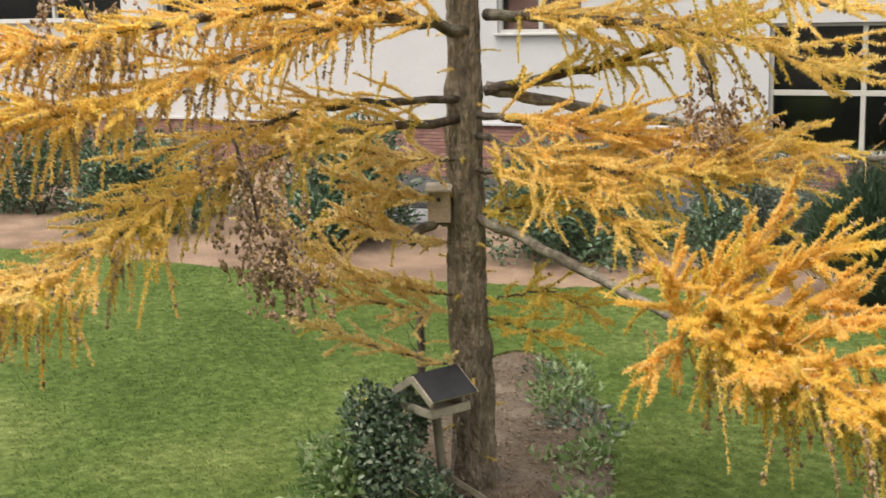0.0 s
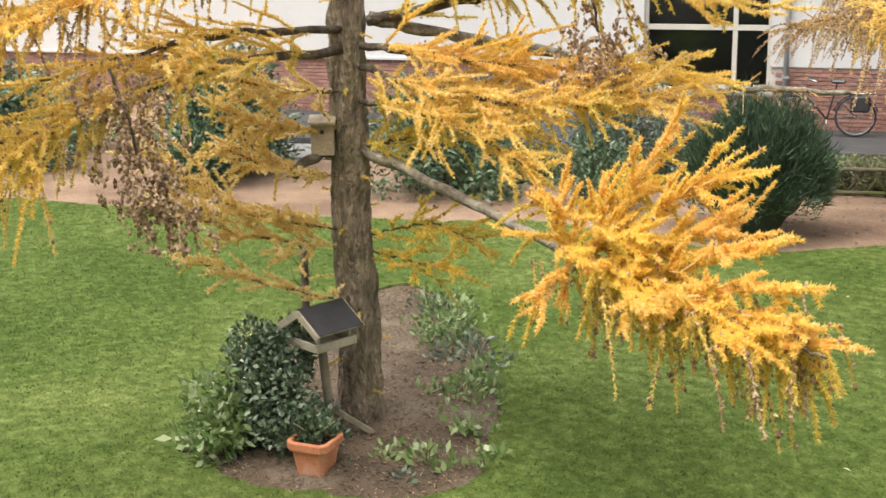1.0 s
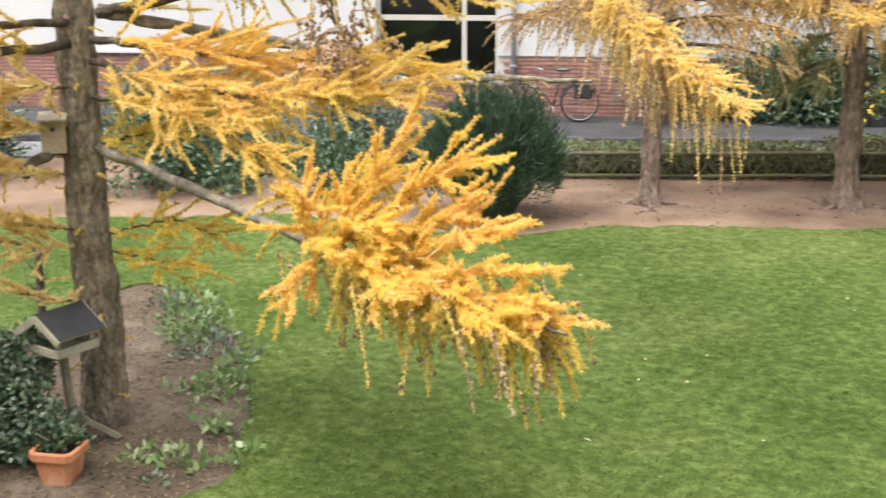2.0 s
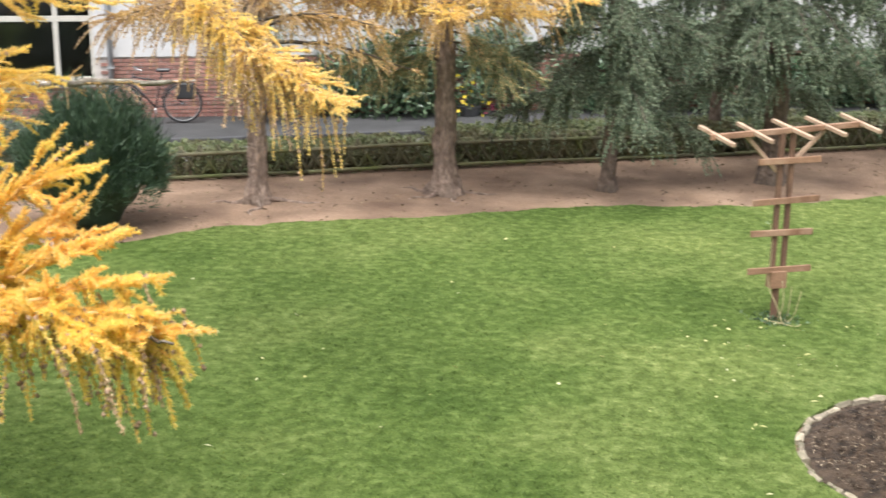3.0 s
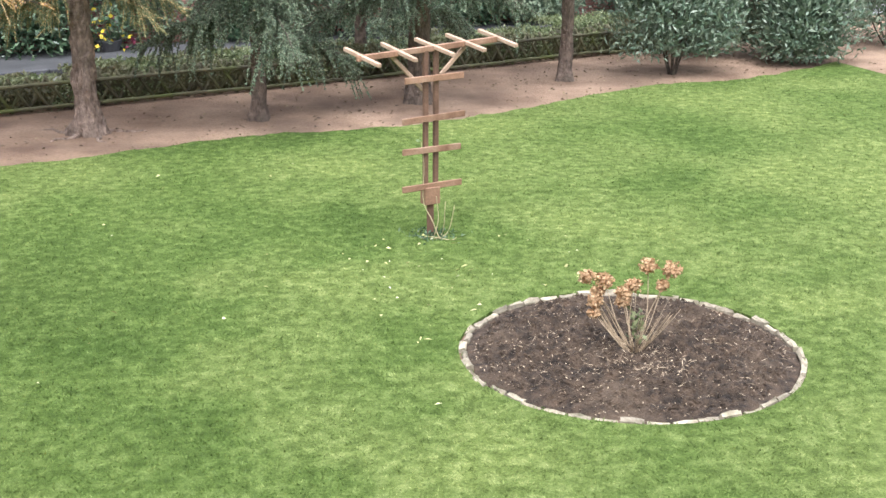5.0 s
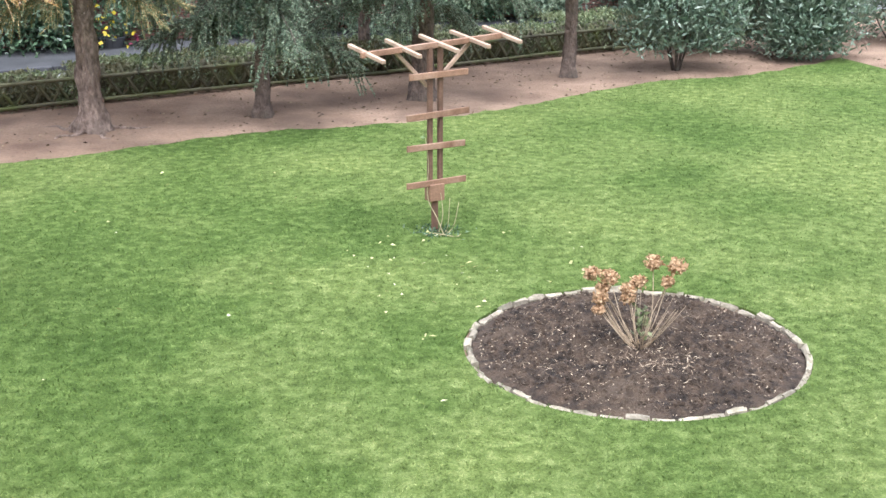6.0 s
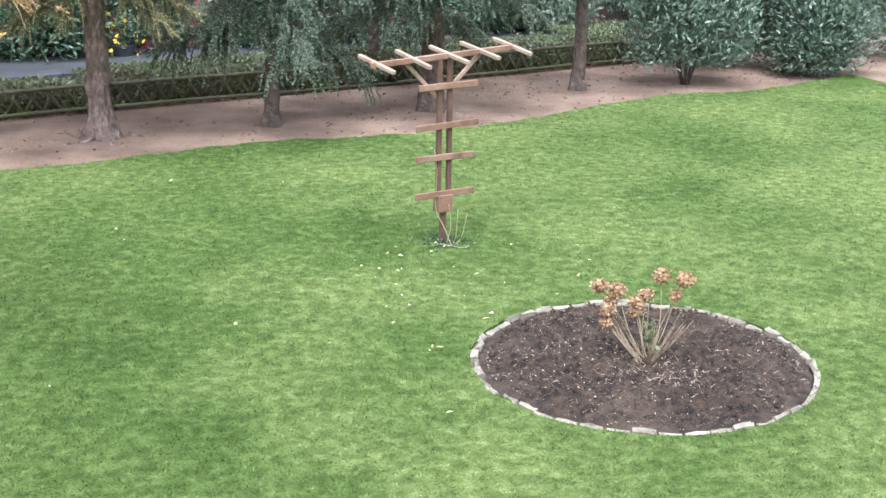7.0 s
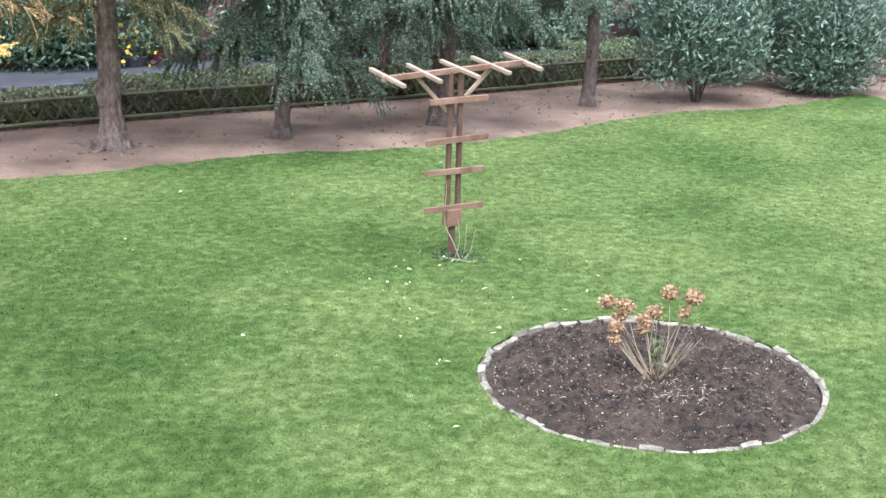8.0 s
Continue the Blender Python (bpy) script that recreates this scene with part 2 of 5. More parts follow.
    "asphalt": surface("dark_asphalt", (0.034, 0.034, 0.036), (0.066, 0.066, 0.068), 1.5, 60, 0.9, 0.4),
    "kerb": surface("dark_kerb", (0.040, 0.040, 0.044), (0.085, 0.085, 0.090), 4, 60, 0.85, 0.3, vary=0.2),
    "petals": leafy("dried_flower_petals", [(0.36, 0.212, 0.108), (0.52, 0.338, 0.185), (0.67, 0.475, 0.290)], 0.8, 0.25),
    "stalk": surface("dry_stalks", (0.32, 0.235, 0.145), (0.52, 0.40, 0.265), 9, 60, 0.8, 0.2),
    "vine": surface("pale_vine", (0.34, 0.30, 0.16), (0.50, 0.42, 0.24), 9, 60, 0.7, 0.2),
    "debris": leafy("leaf_litter", [(0.120, 0.080, 0.052), (0.200, 0.142, 0.094), (0.310, 0.230, 0.150), (0.52, 0.42, 0.29)], 0.85, 0.1),
    "needle_litter": leafy("fallen_needles", [(0.065, 0.044, 0.027), (0.125, 0.087, 0.053), (0.200, 0.145, 0.088), (0.34, 0.26, 0.16)], 0.85, 0.1),
    "fallen": leafy("fallen_pale_leaves", [(0.40, 0.38, 0.14), (0.56, 0.53, 0.26), (0.74, 0.72, 0.52)], 0.7, 0.2),
    "tyre": surface("black_rubber", (0.016, 0.016, 0.017), (0.030, 0.030, 0.032), 8, 60, 0.7, 0.1),
    "steel": surface("bright_steel", (0.42, 0.42, 0.43), (0.55, 0.55, 0.56), 8, 60, 0.35, 0.0, metal=0.9),
    "dark_paint": surface("dark_cycle_paint", (0.020, 0.020, 0.024), (0.034, 0.034, 0.040), 8, 60, 0.35, 0.0),
    "yellow_petal": leafy("yellow_petals", [(0.70, 0.50, 0.03), (0.82, 0.66, 0.06)], 0.5, 0.3),
    "red_petal": leafy("dark_red_petals", [(0.14, 0.02, 0.05), (0.24, 0.04, 0.08)], 0.5, 0.3),
    "box_wood": surface("pale_nestbox_wood", (0.36, 0.285, 0.215), (0.50, 0.410, 0.320), 7, 60, 0.85, 0.3),
}


def glass_material():
    m, t, b = nodes_of("window_glass")
    b.inputs["Base Color"].default_value = (0.9, 0.95, 0.95, 1)
    b.inputs["Roughness"].default_value = 0.03
    b.inputs["Transmission Weight"].default_value = 1.0
    b.inputs["IOR"].default_value = 1.45
    return m


M["glass"] = glass_material()
rng = np.random.default_rng(7)

# ---- building helpers ----
def origin(ob):
    while ob.parent:
        ob = ob.parent
    return ob.location


def link(name, me, material, parent, label=""):
    if material:
        me.materials.append(M[material])
    ob = new(name, me)
    if parent:
        ob.parent = parent
        if label:
            ob["label"] = label
    return ob


def part(name, bm, material, parent, label="", smooth=False):
    """One mesh from a bmesh given in world places, under a thing."""
    me = bpy.data.meshes.new(name)
    if parent:
        bmesh.ops.translate(bm, verts=bm.verts, vec=-origin(parent))
    bm.to_mesh(me)
    bm.free()
    if smooth:
        me.shade_smooth()
    return link(name, me, material, parent, label)


def bulk(name, V, material, parent, label=""):
    """One mesh of many small faces; V is faces x corners x 3, in world places."""
    V = np.asarray(V, dtype=np.float32)
    n, k, _ = V.shape
    if parent:
        V = V - np.array(origin(parent), dtype=np.float32)
    me = bpy.data.meshes.new(name)
    me.vertices.add(n * k)
    me.vertices.foreach_set("co", V.ravel())
    me.loops.add(n * k)
    me.loops.foreach_set("vertex_index", np.arange(n * k, dtype=np.int32))
    me.polygons.add(n)
    me.polygons.foreach_set("loop_start", np.arange(0, n * k, k, dtype=np.int32))
    me.update(calc_edges=True)
    return link(name, me, material, parent, label)


def thing(name, place, label, category, group="", kind=""):
    ob = new(name)
    ob.location = place
    ob.empty_display_size = 0.2
    return tagged(ob, label, category, group, kind)


def box_bm(size, m, bevel=0.0, bm=None):
    """A box of that size, its centre at the pose m, with its edges taken off."""
    own = bmesh.new()
    bmesh.ops.create_cube(own, size=1, matrix=Matrix.Diagonal((*size, 1)))
    if bevel:
        bmesh.ops.bevel(own, geom=own.edges[:], offset=bevel, segments=1, affect="EDGES")
    bmesh.ops.transform(own, matrix=m, verts=own.verts)
    if bm is None:
        return own
    me = bpy.data.meshes.new("tmp")
    own.to_mesh(me)
    own.free()
    bm.from_mesh(me)
    bpy.data.meshes.remove(me)
    return bm


def beam_pose(a, b, roll=0.0):
    """A pose with x along the way from a to b, at its middle; and the length."""
    a, b = Vector(a), Vector(b)
    d = b - a
    q = d.to_track_quat("X", "Z")
    return Matrix.Translation((a + b) / 2) @ q.to_matrix().to_4x4() @ pose(0, 0, 0, roll), d.length


def beam(name, a, b, w, h, material, parent, label="", bevel=0.004):
    m, length = beam_pose(a, b)
    return part(name, box_bm((length, w, h), m, bevel), material, parent, label)


def curve_points(pts, n):
    """A smooth way through a few points."""
    p = np.array(pts, float)
    if len(p) == 2:
        return p[0] + (p[1] - p[0]) * np.linspace(0, 1, n)[:, None]
    q = np.vstack([2 * p[0] - p[1], p, 2 * p[-1] - p[-2]])
    out = []
    for s in np.linspace(0, len(p) - 1 - 1e-9, n):
        i, f = int(s), s - int(s)
        a, b, c, d = q[i:i + 4]
        out.append(0.5 * (2 * b + (c - a) * f + (2 * a - 5 * b + 4 * c - d) * f * f + (3 * b - a - 3 * c + d) * f ** 3))
    return np.array(out)


def tube_quads(path, radii, sides=6, wobble=0.0):
    """The faces of a tube along a path, as quads x 4 x 3."""
    path, radii = np.asarray(path, float), np.asarray(radii, float)
    tan = np.gradient(path, axis=0)
    tan /= np.linalg.norm(tan, axis=1)[:, None] + 1e-9
    ref = np.where(np.abs(tan[:, 2:3]) > 0.9, np.array([[1.0, 0, 0]]), np.array([[0, 0, 1.0]]))
    u = np.cross(tan, ref)
    u /= np.linalg.norm(u, axis=1)[:, None] + 1e-9
    v = np.cross(tan, u)
    a = np.linspace(0, 2 * np.pi, sides, endpoint=False)
    r = radii[:, None] * (1 + wobble * (rng.random((len(path), sides)) - 0.5))
    ring = path[:, None] + r[..., None] * (np.cos(a)[None, :, None] * u[:, None] + np.sin(a)[None, :, None] * v[:, None])
    nxt = np.roll(ring, -1, axis=1)
    q = np.stack([ring[:-1], ring[1:], nxt[1:], nxt[:-1]], axis=2)
    return q.reshape(-1, 4, 3)


def tube_part(name, path, radii, material, parent, sides=8, wobble=0.0, label="", cap=True):
    """A round limb or bar, one smooth mesh."""
    path, radii = np.asarray(path, float), np.asarray(radii, float)
    q = tube_quads(path, radii, sides, wobble)
    bm = bmesh.new()
    for f in q:
        bm.faces.new([bm.verts.new(c) for c in f])
    bmesh.ops.remove_doubles(bm, verts=bm.verts, dist=1e-4)
    if cap:
        bmesh.ops.holes_fill(bm, edges=[e for e in bm.edges if e.is_boundary])
    bmesh.ops.recalc_face_normals(bm, faces=bm.faces)
    return part(name, bm, material, parent, label, smooth=True)


def unit(v):
    return v / (np.linalg.norm(v, axis=-1, keepdims=True) + 1e-9)


def needles(P, D, L, W):
    """Slim triangles from P along D."""
    side = unit(np.cross(D, rng.normal(size=D.shape)))
    w = (np.asarray(W) * 0.5)[..., None] if np.ndim(W) else W * 0.5
    tip = P + D * np.asarray(L)[..., None]
    return np.stack([P - side * w, P + side * w, tip], axis=1)


def leaves(P, D, N, L, W, fold=0.12):
    """Pointed leaves with a folded midrib, each one island of two triangles."""
    side = unit(np.cross(D, N))
    L, W = np.asarray(L)[:, None], np.asarray(W)[:, None]
    mid = P + D * L * 0.45
    return np.stack([P, mid + side * W * 0.5 + N * W * fold, P + D * L - N * L * 0.10, mid - side * W * 0.5 + N * W * fold], axis=1)

# ---- ground, lawn, beds ----
def sheet(name, outline, z, material, holes=(), thick=0.0):
    bm = bmesh.new()
    edges = []
    for loop in (outline, *holes):
        vs = [bm.verts.new((x, y, z)) for x, y in loop]
        edges += [bm.edges.new((vs[i], vs[(i + 1) % len(vs)])) for i in range(len(vs))]
    bmesh.ops.triangle_fill(bm, use_beauty=True, edges=edges, normal=(0, 0, 1))
    if thick:
        rim = [e for e in bm.edges if e.is_boundary]
        ext = bmesh.ops.extrude_edge_only(bm, edges=rim)
        bmesh.ops.translate(bm, verts=[v for v in ext["geom"] if isinstance(v, bmesh.types.BMVert)], vec=(0, 0, -thick))
    bmesh.ops.recalc_face_normals(bm, faces=bm.faces)
    ob = part(name, bm, material, None)
    return ob


def ragged(loop, n, amount, seed):
    """A closed outline, smoothed through its points and made uneven."""
    p = np.array([*loop, loop[0]], float)
    c = curve_points(np.c_[p, np.zeros(len(p))], n)[:-1]
    out = []
    for x, y, _ in c:
        k = noise.noise_vector(Vector((x * 1.3, y * 1.3, seed))) * amount + noise.noise_vector(Vector((x * 5, y * 5, seed))) * amount * 0.5
        out.append((x + k.x, y + k.y))
    return out


bm = bmesh.new()
bmesh.ops.create_grid(bm, x_segments=60, y_segments=60, size=300)
tagged(part("ground", bm, "soil_strip", None), "bare sandy soil with trodden patches round the lawn", "ground", kind="structure")

BED, BED_R = (1.555, 9.18), 1.315
LAWN_EDGE = [(-40, -2), (-26, 4.6), (-18.8, 8.0), (-16.3, 9.05), (-12.2, 11.3), (-10.9, 12.4), (-8.8, 12.7), (-7.6, 13.1), (-7.0, 13.95), (-6.3, 14.5),
             (-5.3, 15.02), (-4.1, 15.68), (-2.86, 16.52), (-2.1, 16.85), (-0.8, 17.22), (0.2, 17.7), (1.0, 18.25), (1.9, 19.05), (2.9, 19.95), (3.9, 20.62),
             (4.86, 20.85), (6.0, 21.6), (7.35, 22.8), (16, 28), (16, -2.5), (-10, -2.5)]
edge = np.array([*LAWN_EDGE[:23]], float)
far_edge = curve_points(np.c_[edge, np.zeros(len(edge))], 420)[:, :2]
far_edge = [(x + 0.09 * noise.noise(Vector((x * 2.1, y * 2.1, 3))) + 0.05 * noise.noise(Vector((x * 7, y * 7, 5))),
             y + 0.12 * noise.noise(Vector((x * 2.1, y * 2.1, 8))) + 0.06 * noise.noise(Vector((x * 7, y * 7, 9)))) for x, y in far_edge]
lawn_loop = far_edge + [(16, -2.5), (-10, -2.5)]
TREE_BED = ragged([(-7.75, 4.75), (-6.75, 4.86), (-6.2, 5.2), (-5.8, 5.85), (-6.35, 6.7), (-6.85, 7.35), (-7.7, 8.15), (-8.6, 8.8), (-9.4, 9.1), (-9.95, 8.9), (-9.4, 7.3), (-8.6, 6.0), (-8.1, 5.2)], 170, 0.12, 2)
bed_hole = [(BED[0] + (BED_R + 0.02) * math.cos(a), BED[1] + (BED_R + 0.02) * math.sin(a)) for a in np.linspace(0, 2 * math.pi, 90, endpoint=False)]
tagged(sheet("lawn", lawn_loop, 0.03, "lawn", [TREE_BED, bed_hole], 0.06), "mown green lawn with yellowish patches, lighter and darker areas painted in", "lawn", kind="structure")


def inside(points, loop):
    x, y = points[:, 0], points[:, 1]
    hit = np.zeros(len(points), bool)
    p = np.array(loop)
    q = np.roll(p, -1, axis=0)
    for (x0, y0), (x1, y1) in zip(p, q):
        if y0 == y1:
            continue
        cross = ((y0 > y) != (y1 > y)) & (x < (x1 - x0) * (y - y0) / (y1 - y0) + x0)
        hit ^= cross
    return hit


SOIL_AT = {}


def soil_mound(name, loop, z, rise, material, label, rough=0.05, step=0.07):
    """Uneven soil inside an outline, higher in the middle."""
    p = np.array(loop)
    lo, hi = p.min(0), p.max(0)
    xs, ys = np.arange(lo[0], hi[0] + step, step), np.arange(lo[1], hi[1] + step, step)
    gx, gy = np.meshgrid(xs, ys)
    pts = np.c_[gx.ravel(), gy.ravel()]
    ok = inside(pts, loop)
    c = p.mean(0)
    far = np.hypot(*(p - c).T).max()
    gap = np.array([np.hypot(*(p - q).T).min() for q in pts])
    rim = np.where(ok, np.clip(gap / 0.22, 0, 1), 0.0)
    ok |= gap < 0.16
    def level(x, y):
        return rise * max(0, 1 - (math.hypot(x - c[0], y - c[1]) / far) ** 2) + 0.03 + rough * noise.noise(Vector((x * 3, y * 3, 1))) + rough * 0.7 * noise.noise(Vector((x * 9, y * 9, 4))) + rough * 0.35 * noise.noise(Vector((x * 22, y * 22, 6)))

    SOIL_AT[name] = lambda x, y: z + level(x, y) * min(1, np.hypot(*(p - (x, y)).T).min() / 0.22)
    zz = np.array([level(x, y) for x, y in pts]) * rim + z - 0.02 * (1 - rim)
    nx = len(xs)
    faces = []
    for j in range(len(ys) - 1):
        for i in range(nx - 1):
            q = (j * nx + i, j * nx + i + 1, (j + 1) * nx + i + 1, (j + 1) * nx + i)
            if sum(ok[k] for k in q) >= 2:
                faces.append(q)
    used = sorted({k for f in faces for k in f})
    at = {k: n for n, k in enumerate(used)}
    me = bpy.data.meshes.new(name)
    me.from_pydata([(*pts[k], zz[k]) for k in used], [], [[at[k] for k in f] for f in faces])
    me.shade_smooth()
    return tagged(link(name, me, material, None), label, "soil", kind="structure")


soil_mound("flower_bed_soil", [(BED[0] + BED_R * 0.97 * math.cos(a), BED[1] + BED_R * 0.97 * math.sin(a)) for a in np.linspace(0, 6.28, 80)], 0.02, 0.05, "bed_soil",
           "dark crumbly soil of a round flower bed", 0.075, 0.026)
soil_mound("tree_bed_soil", TREE_BED, 0.015, 0.06, "tree_soil", "bare brown soil strewn with needles under the larch", 0.03, 0.07)

# edging stones round the flower bed
edging = thing("bed_edging", (BED[0], BED[1], 0), "ring of pale worn edging stones round the flower bed", "edging", kind="structure")
for i in range(46):
    a0, a1 = 2 * math.pi * (i + 0.03 + 0.05 * rng.random()) / 46, 2 * math.pi * (i + 0.92 + 0.06 * rng.random()) / 46
    bm = bmesh.new()
    z1 = 0.026 + 0.026 * rng.random()
    askew = 0.014 * rng.normal()
    r0, r1 = BED_R - 0.016 - 0.022 * rng.random() + askew, BED_R + 0.010 + 0.022 * rng.random() + askew
    ring = []
    for a in (a0, (a0 + a1) / 2, a1):
        ring.append([bm.verts.new((BED[0] + r * math.cos(a), BED[1] + r * math.sin(a), z + 0.008 * rng.normal())) for r, z in ((r0, -0.05), (r0, z1 - 0.012), (r0 + 0.015, z1), (r1 - 0.015, z1), (r1, z1 - 0.012), (r1, -0.05))])
    for p, q in zip(ring, ring[1:]):
        for k in range(6):
            bm.faces.new((p[k], p[(k + 1) % 6], q[(k + 1) % 6], q[k]))
    bm.faces.new(ring[0])
    bm.faces.new(ring[-1][::-1])
    bmesh.ops.recalc_face_normals(bm, faces=bm.faces)
    part("edging_stone", bm, "edge_stone", edging)

# ---- house along the far side ----
WALL_AT, WALL_U = Vector((-12.8, 21.48, 0)), Vector((0.905, 0.425, 0)).normalized()
WALL_N = Vector((WALL_U.y, -WALL_U.x, 0))
WALL_M = Matrix(((WALL_U.x, -WALL_N.x, 0, WALL_AT.x), (WALL_U.y, -WALL_N.y, 0, WALL_AT.y), (0, 0, 1, 0), (0, 0, 0, 1)))


def on_wall(s, out, z):
    """A place along the house wall: metres along it, in front of it, and up."""
    return WALL_AT + WALL_U * s + WALL_N * out + Vector((0, 0, z))


def wall_box(name, s0, s1, o0, o1, z0, z1, material, parent, bevel=0.0, label=""):
    m = WALL_M @ pose((s0 + s1) / 2, -(o0 + o1) / 2, (z0 + z1) / 2)
    return part(name, box_bm((s1 - s0, abs(o1 - o0), z1 - z0), m, bevel), material, parent, label)


PLINTH = 1.2
OPENINGS = [(-24.5, -18.0, 3.55, 5.0), (-16.9, -12.6, 3.55, 5.0), (-8.1, -6.2, 3.12, 4.9), (-2.42, 0.02, 0.75, 3.25), (4.5, 6.3, 3.3, 4.8), (11, 13, 3.3, 4.8)]
house = thing("house", (WALL_AT.x, WALL_AT.y, 0), "long white rendered house with a red brick base", "house")
S0, S1, TOP = -30.0, 34.0, 6.4
marks = sorted({S0, S1, *[v for o in OPENINGS for v in o[:2]]})
for a, b in zip(marks, marks[1:]):
    holes = [o for o in OPENINGS if o[0] <= a and o[1] >= b]
    if not holes:
        wall_box("wall", a, b, -0.36, 0.0, PLINTH, TOP, "white_wall", house)
        wall_box("plinth", a, b, -0.36, -0.05, -0.1, PLINTH, "mortar", house)
    else:
        o = holes[0]
        wall_box("wall", a, b, -0.36, 0.0, o[3], TOP, "white_wall", house)
        if o[2] > PLINTH:
            wall_box("wall", a, b, -0.36, 0.0, PLINTH, o[2], "white_wall", house)
        wall_box("plinth", a, b, -0.36, -0.05, -0.1, min(PLINTH, o[2]), "mortar", house)
wall_box("ledge", S0, -2.45, 0.002, 0.05, PLINTH - 0.03, PLINTH + 0.03, "white_wall", house, 0.005)
wall_box("back_wall", S0, S1, -8.4, -8.0, -0.1, TOP, "white_wall", house)
for s in (S0, S1 - 0.3):
    wall_box("end_wall", s, s + 0.3, -8.0, -0.36, -0.1, TOP, "white_wall", house)
wall_box("roof", S0 - 0.4, S1 + 0.4, -8.8, 0.5, TOP, TOP + 0.25, "felt", house)
# added floor and partition, their dimness painted in, behind the panes
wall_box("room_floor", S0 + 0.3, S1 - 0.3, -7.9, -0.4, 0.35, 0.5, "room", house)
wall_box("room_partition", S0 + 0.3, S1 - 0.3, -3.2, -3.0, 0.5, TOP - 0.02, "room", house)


def window(o, cols, bars, paint, name="window"):
    s0, s1, z0, z1 = o
    w = wall_box(name, s0, s0 + 0.07, -0.2, -0.1, z0, z1, paint, house)
    wall_box("jamb", s1 - 0.07, s1, -0.2, -0.1, z0, z1, paint, w)
    wall_box("head", s0 + 0.07, s1 - 0.07, -0.2, -0.1, z1 - 0.07, z1, paint, w)
    wall_box("sill_rail", s0 + 0.07, s1 - 0.07, -0.2, -0.1, z0, z0 + 0.07, paint, w)
    wall_box("window_sill", s0 - 0.05, s1 + 0.05, 0.002, 0.10, z0 - 0.05, z0 - 0.005, "white_paint", w, 0.005)
    for c in cols:
        wall_box("mullion", s0 + c - 0.045, s0 + c + 0.045, -0.19, -0.09, z0 + 0.07, z1 - 0.07, paint, w)
    for z in bars:
        wall_box("transom", s0 + 0.07, s1 - 0.07, -0.185, -0.085, z - 0.05, z + 0.05, paint, w)
    g = wall_box("pane", s0 + 0.07, s1 - 0.07, -0.155, -0.145, z0 + 0.07, z1 - 0.07, "glass", w)
    g.visible_shadow = False
    return w


for o, cols, bars, paint in zip(OPENINGS, ([2.2, 4.3], [2.1], [0.95], [1.75], [0.9], [1.0]), ([], [], [], [1.92], [], []), ("white_paint", "white_paint", "white_paint", "frame_paint", "white_paint", "white_paint")):
    window(o, cols, bars, paint)
wall_box("curtain", -8.0, -6.3, -0.42, -0.38, 3.15, 4.85, "curtain", house)
wall_box("shutter_panel", -12.35, -11.6, -0.05, 0.02, 0.62, 1.16, "panel", house, 0.005, "grey metal panel")
tube_part("downpipe", [on_wall(0.32, 0.09, 0.1), on_wall(0.32, 0.09, 3.0), on_wall(0.32, 0.09, TOP)], [0.05] * 3, "zinc", house, 10)
for z in (1.0, 2.9, 4.6):
    wall_box("pipe_clip", 0.25, 0.39, 0.002, 0.15, z, z + 0.03, "zinc", house)

# paved path, kerb, asphalt between hedge and house
FENCE_A, FENCE_U = Vector((-11.5, 15.15, 0)), Vector((0.864, 0.503, 0)).normalized()
FENCE_N = Vector((-FENCE_U.y, FENCE_U.x, 0))


def by_fence(s, out, z=0.0):
    """A place along the fence: metres along it, behind it, and up."""
    return FENCE_A + FENCE_U * s + FENCE_N * out + Vector((0, 0, z))


def strip(name, o0, o1, z, s0, s1, material, label, category):
    c = [by_fence(s0, o0), by_fence(s1, o0), by_fence(s1, o1), by_fence(s0, o1)]
    return tagged(sheet(name, [(p.x, p.y) for p in c], z, material, (), 0.1), label, category, kind="structure")


strip("path", 1.35, 2.75, 0.03, -9, 30, "paving", "grey paved garden path behind the hedge", "path")
strip("yard", 2.95, 7.0, 0.025, -9, 30, "asphalt", "dark asphalt strip before the house", "yard")
kerb = thing("kerb", by_fence(8, 2.85), "low dark kerb stones along the path", "kerb", kind="structure")
kb = bpy.data.meshes.new("kerb_stone")
bmk = box_bm((0.98, 0.12, 0.22), Matrix.Identity(4), 0.012)
bmk.to_mesh(kb)
bmk.free()
kb.materials.append(M["kerb"])
for i in range(36):
    k = new("kerb_stone", kb)
    k.parent = kerb
    p = by_fence(-9 + i, 2.85, 0.03 + 0.006 * rng.normal()) - kerb.location
    k.matrix_basis = Matrix.Translation(p) @ Matrix.Rotation(math.atan2(FENCE_U.y, FENCE_U.x), 4, "Z")

# wall of the building behind the camera
bw = thing("wall_behind", (0.6, -2.2, 0), "plain white rendered wall of the nearer building", "wall", kind="structure")
part("wall_face", box_bm((40, 0.4, 8), pose(0.6, -2.4, 4, 0, 0, 24)), "white_wall", bw)

# ---- larch trees ----
def along(path, s):
    """The place and the way at a share s of a path."""
    k = min(max(s, 0), 0.999) * (len(path) - 1)
    i = int(k)
    return path[i] + (path[i + 1] - path[i]) * (k - i), unit(path[i + 1] - path[i])


class Foliage:
    """Gathers the needles, wood and cones of one tree."""

    def __init__(self):
        self.needles, self.wood, self.cones = {}, [], []

    def twig(self, p, d, length, droop, kind, fat=1.0, every=0.013, per=7, cones=0.0, size=0.027):
        n = 6
        path = [np.array(p, float)]
        d = unit(np.array(d, float))
        for _ in range(n):
            d = unit(d + np.array([0, 0, -droop / n]) + rng.normal(size=3) * 0.03)
            path.append(path[-1] + d * length / n)
        path = np.array(path)
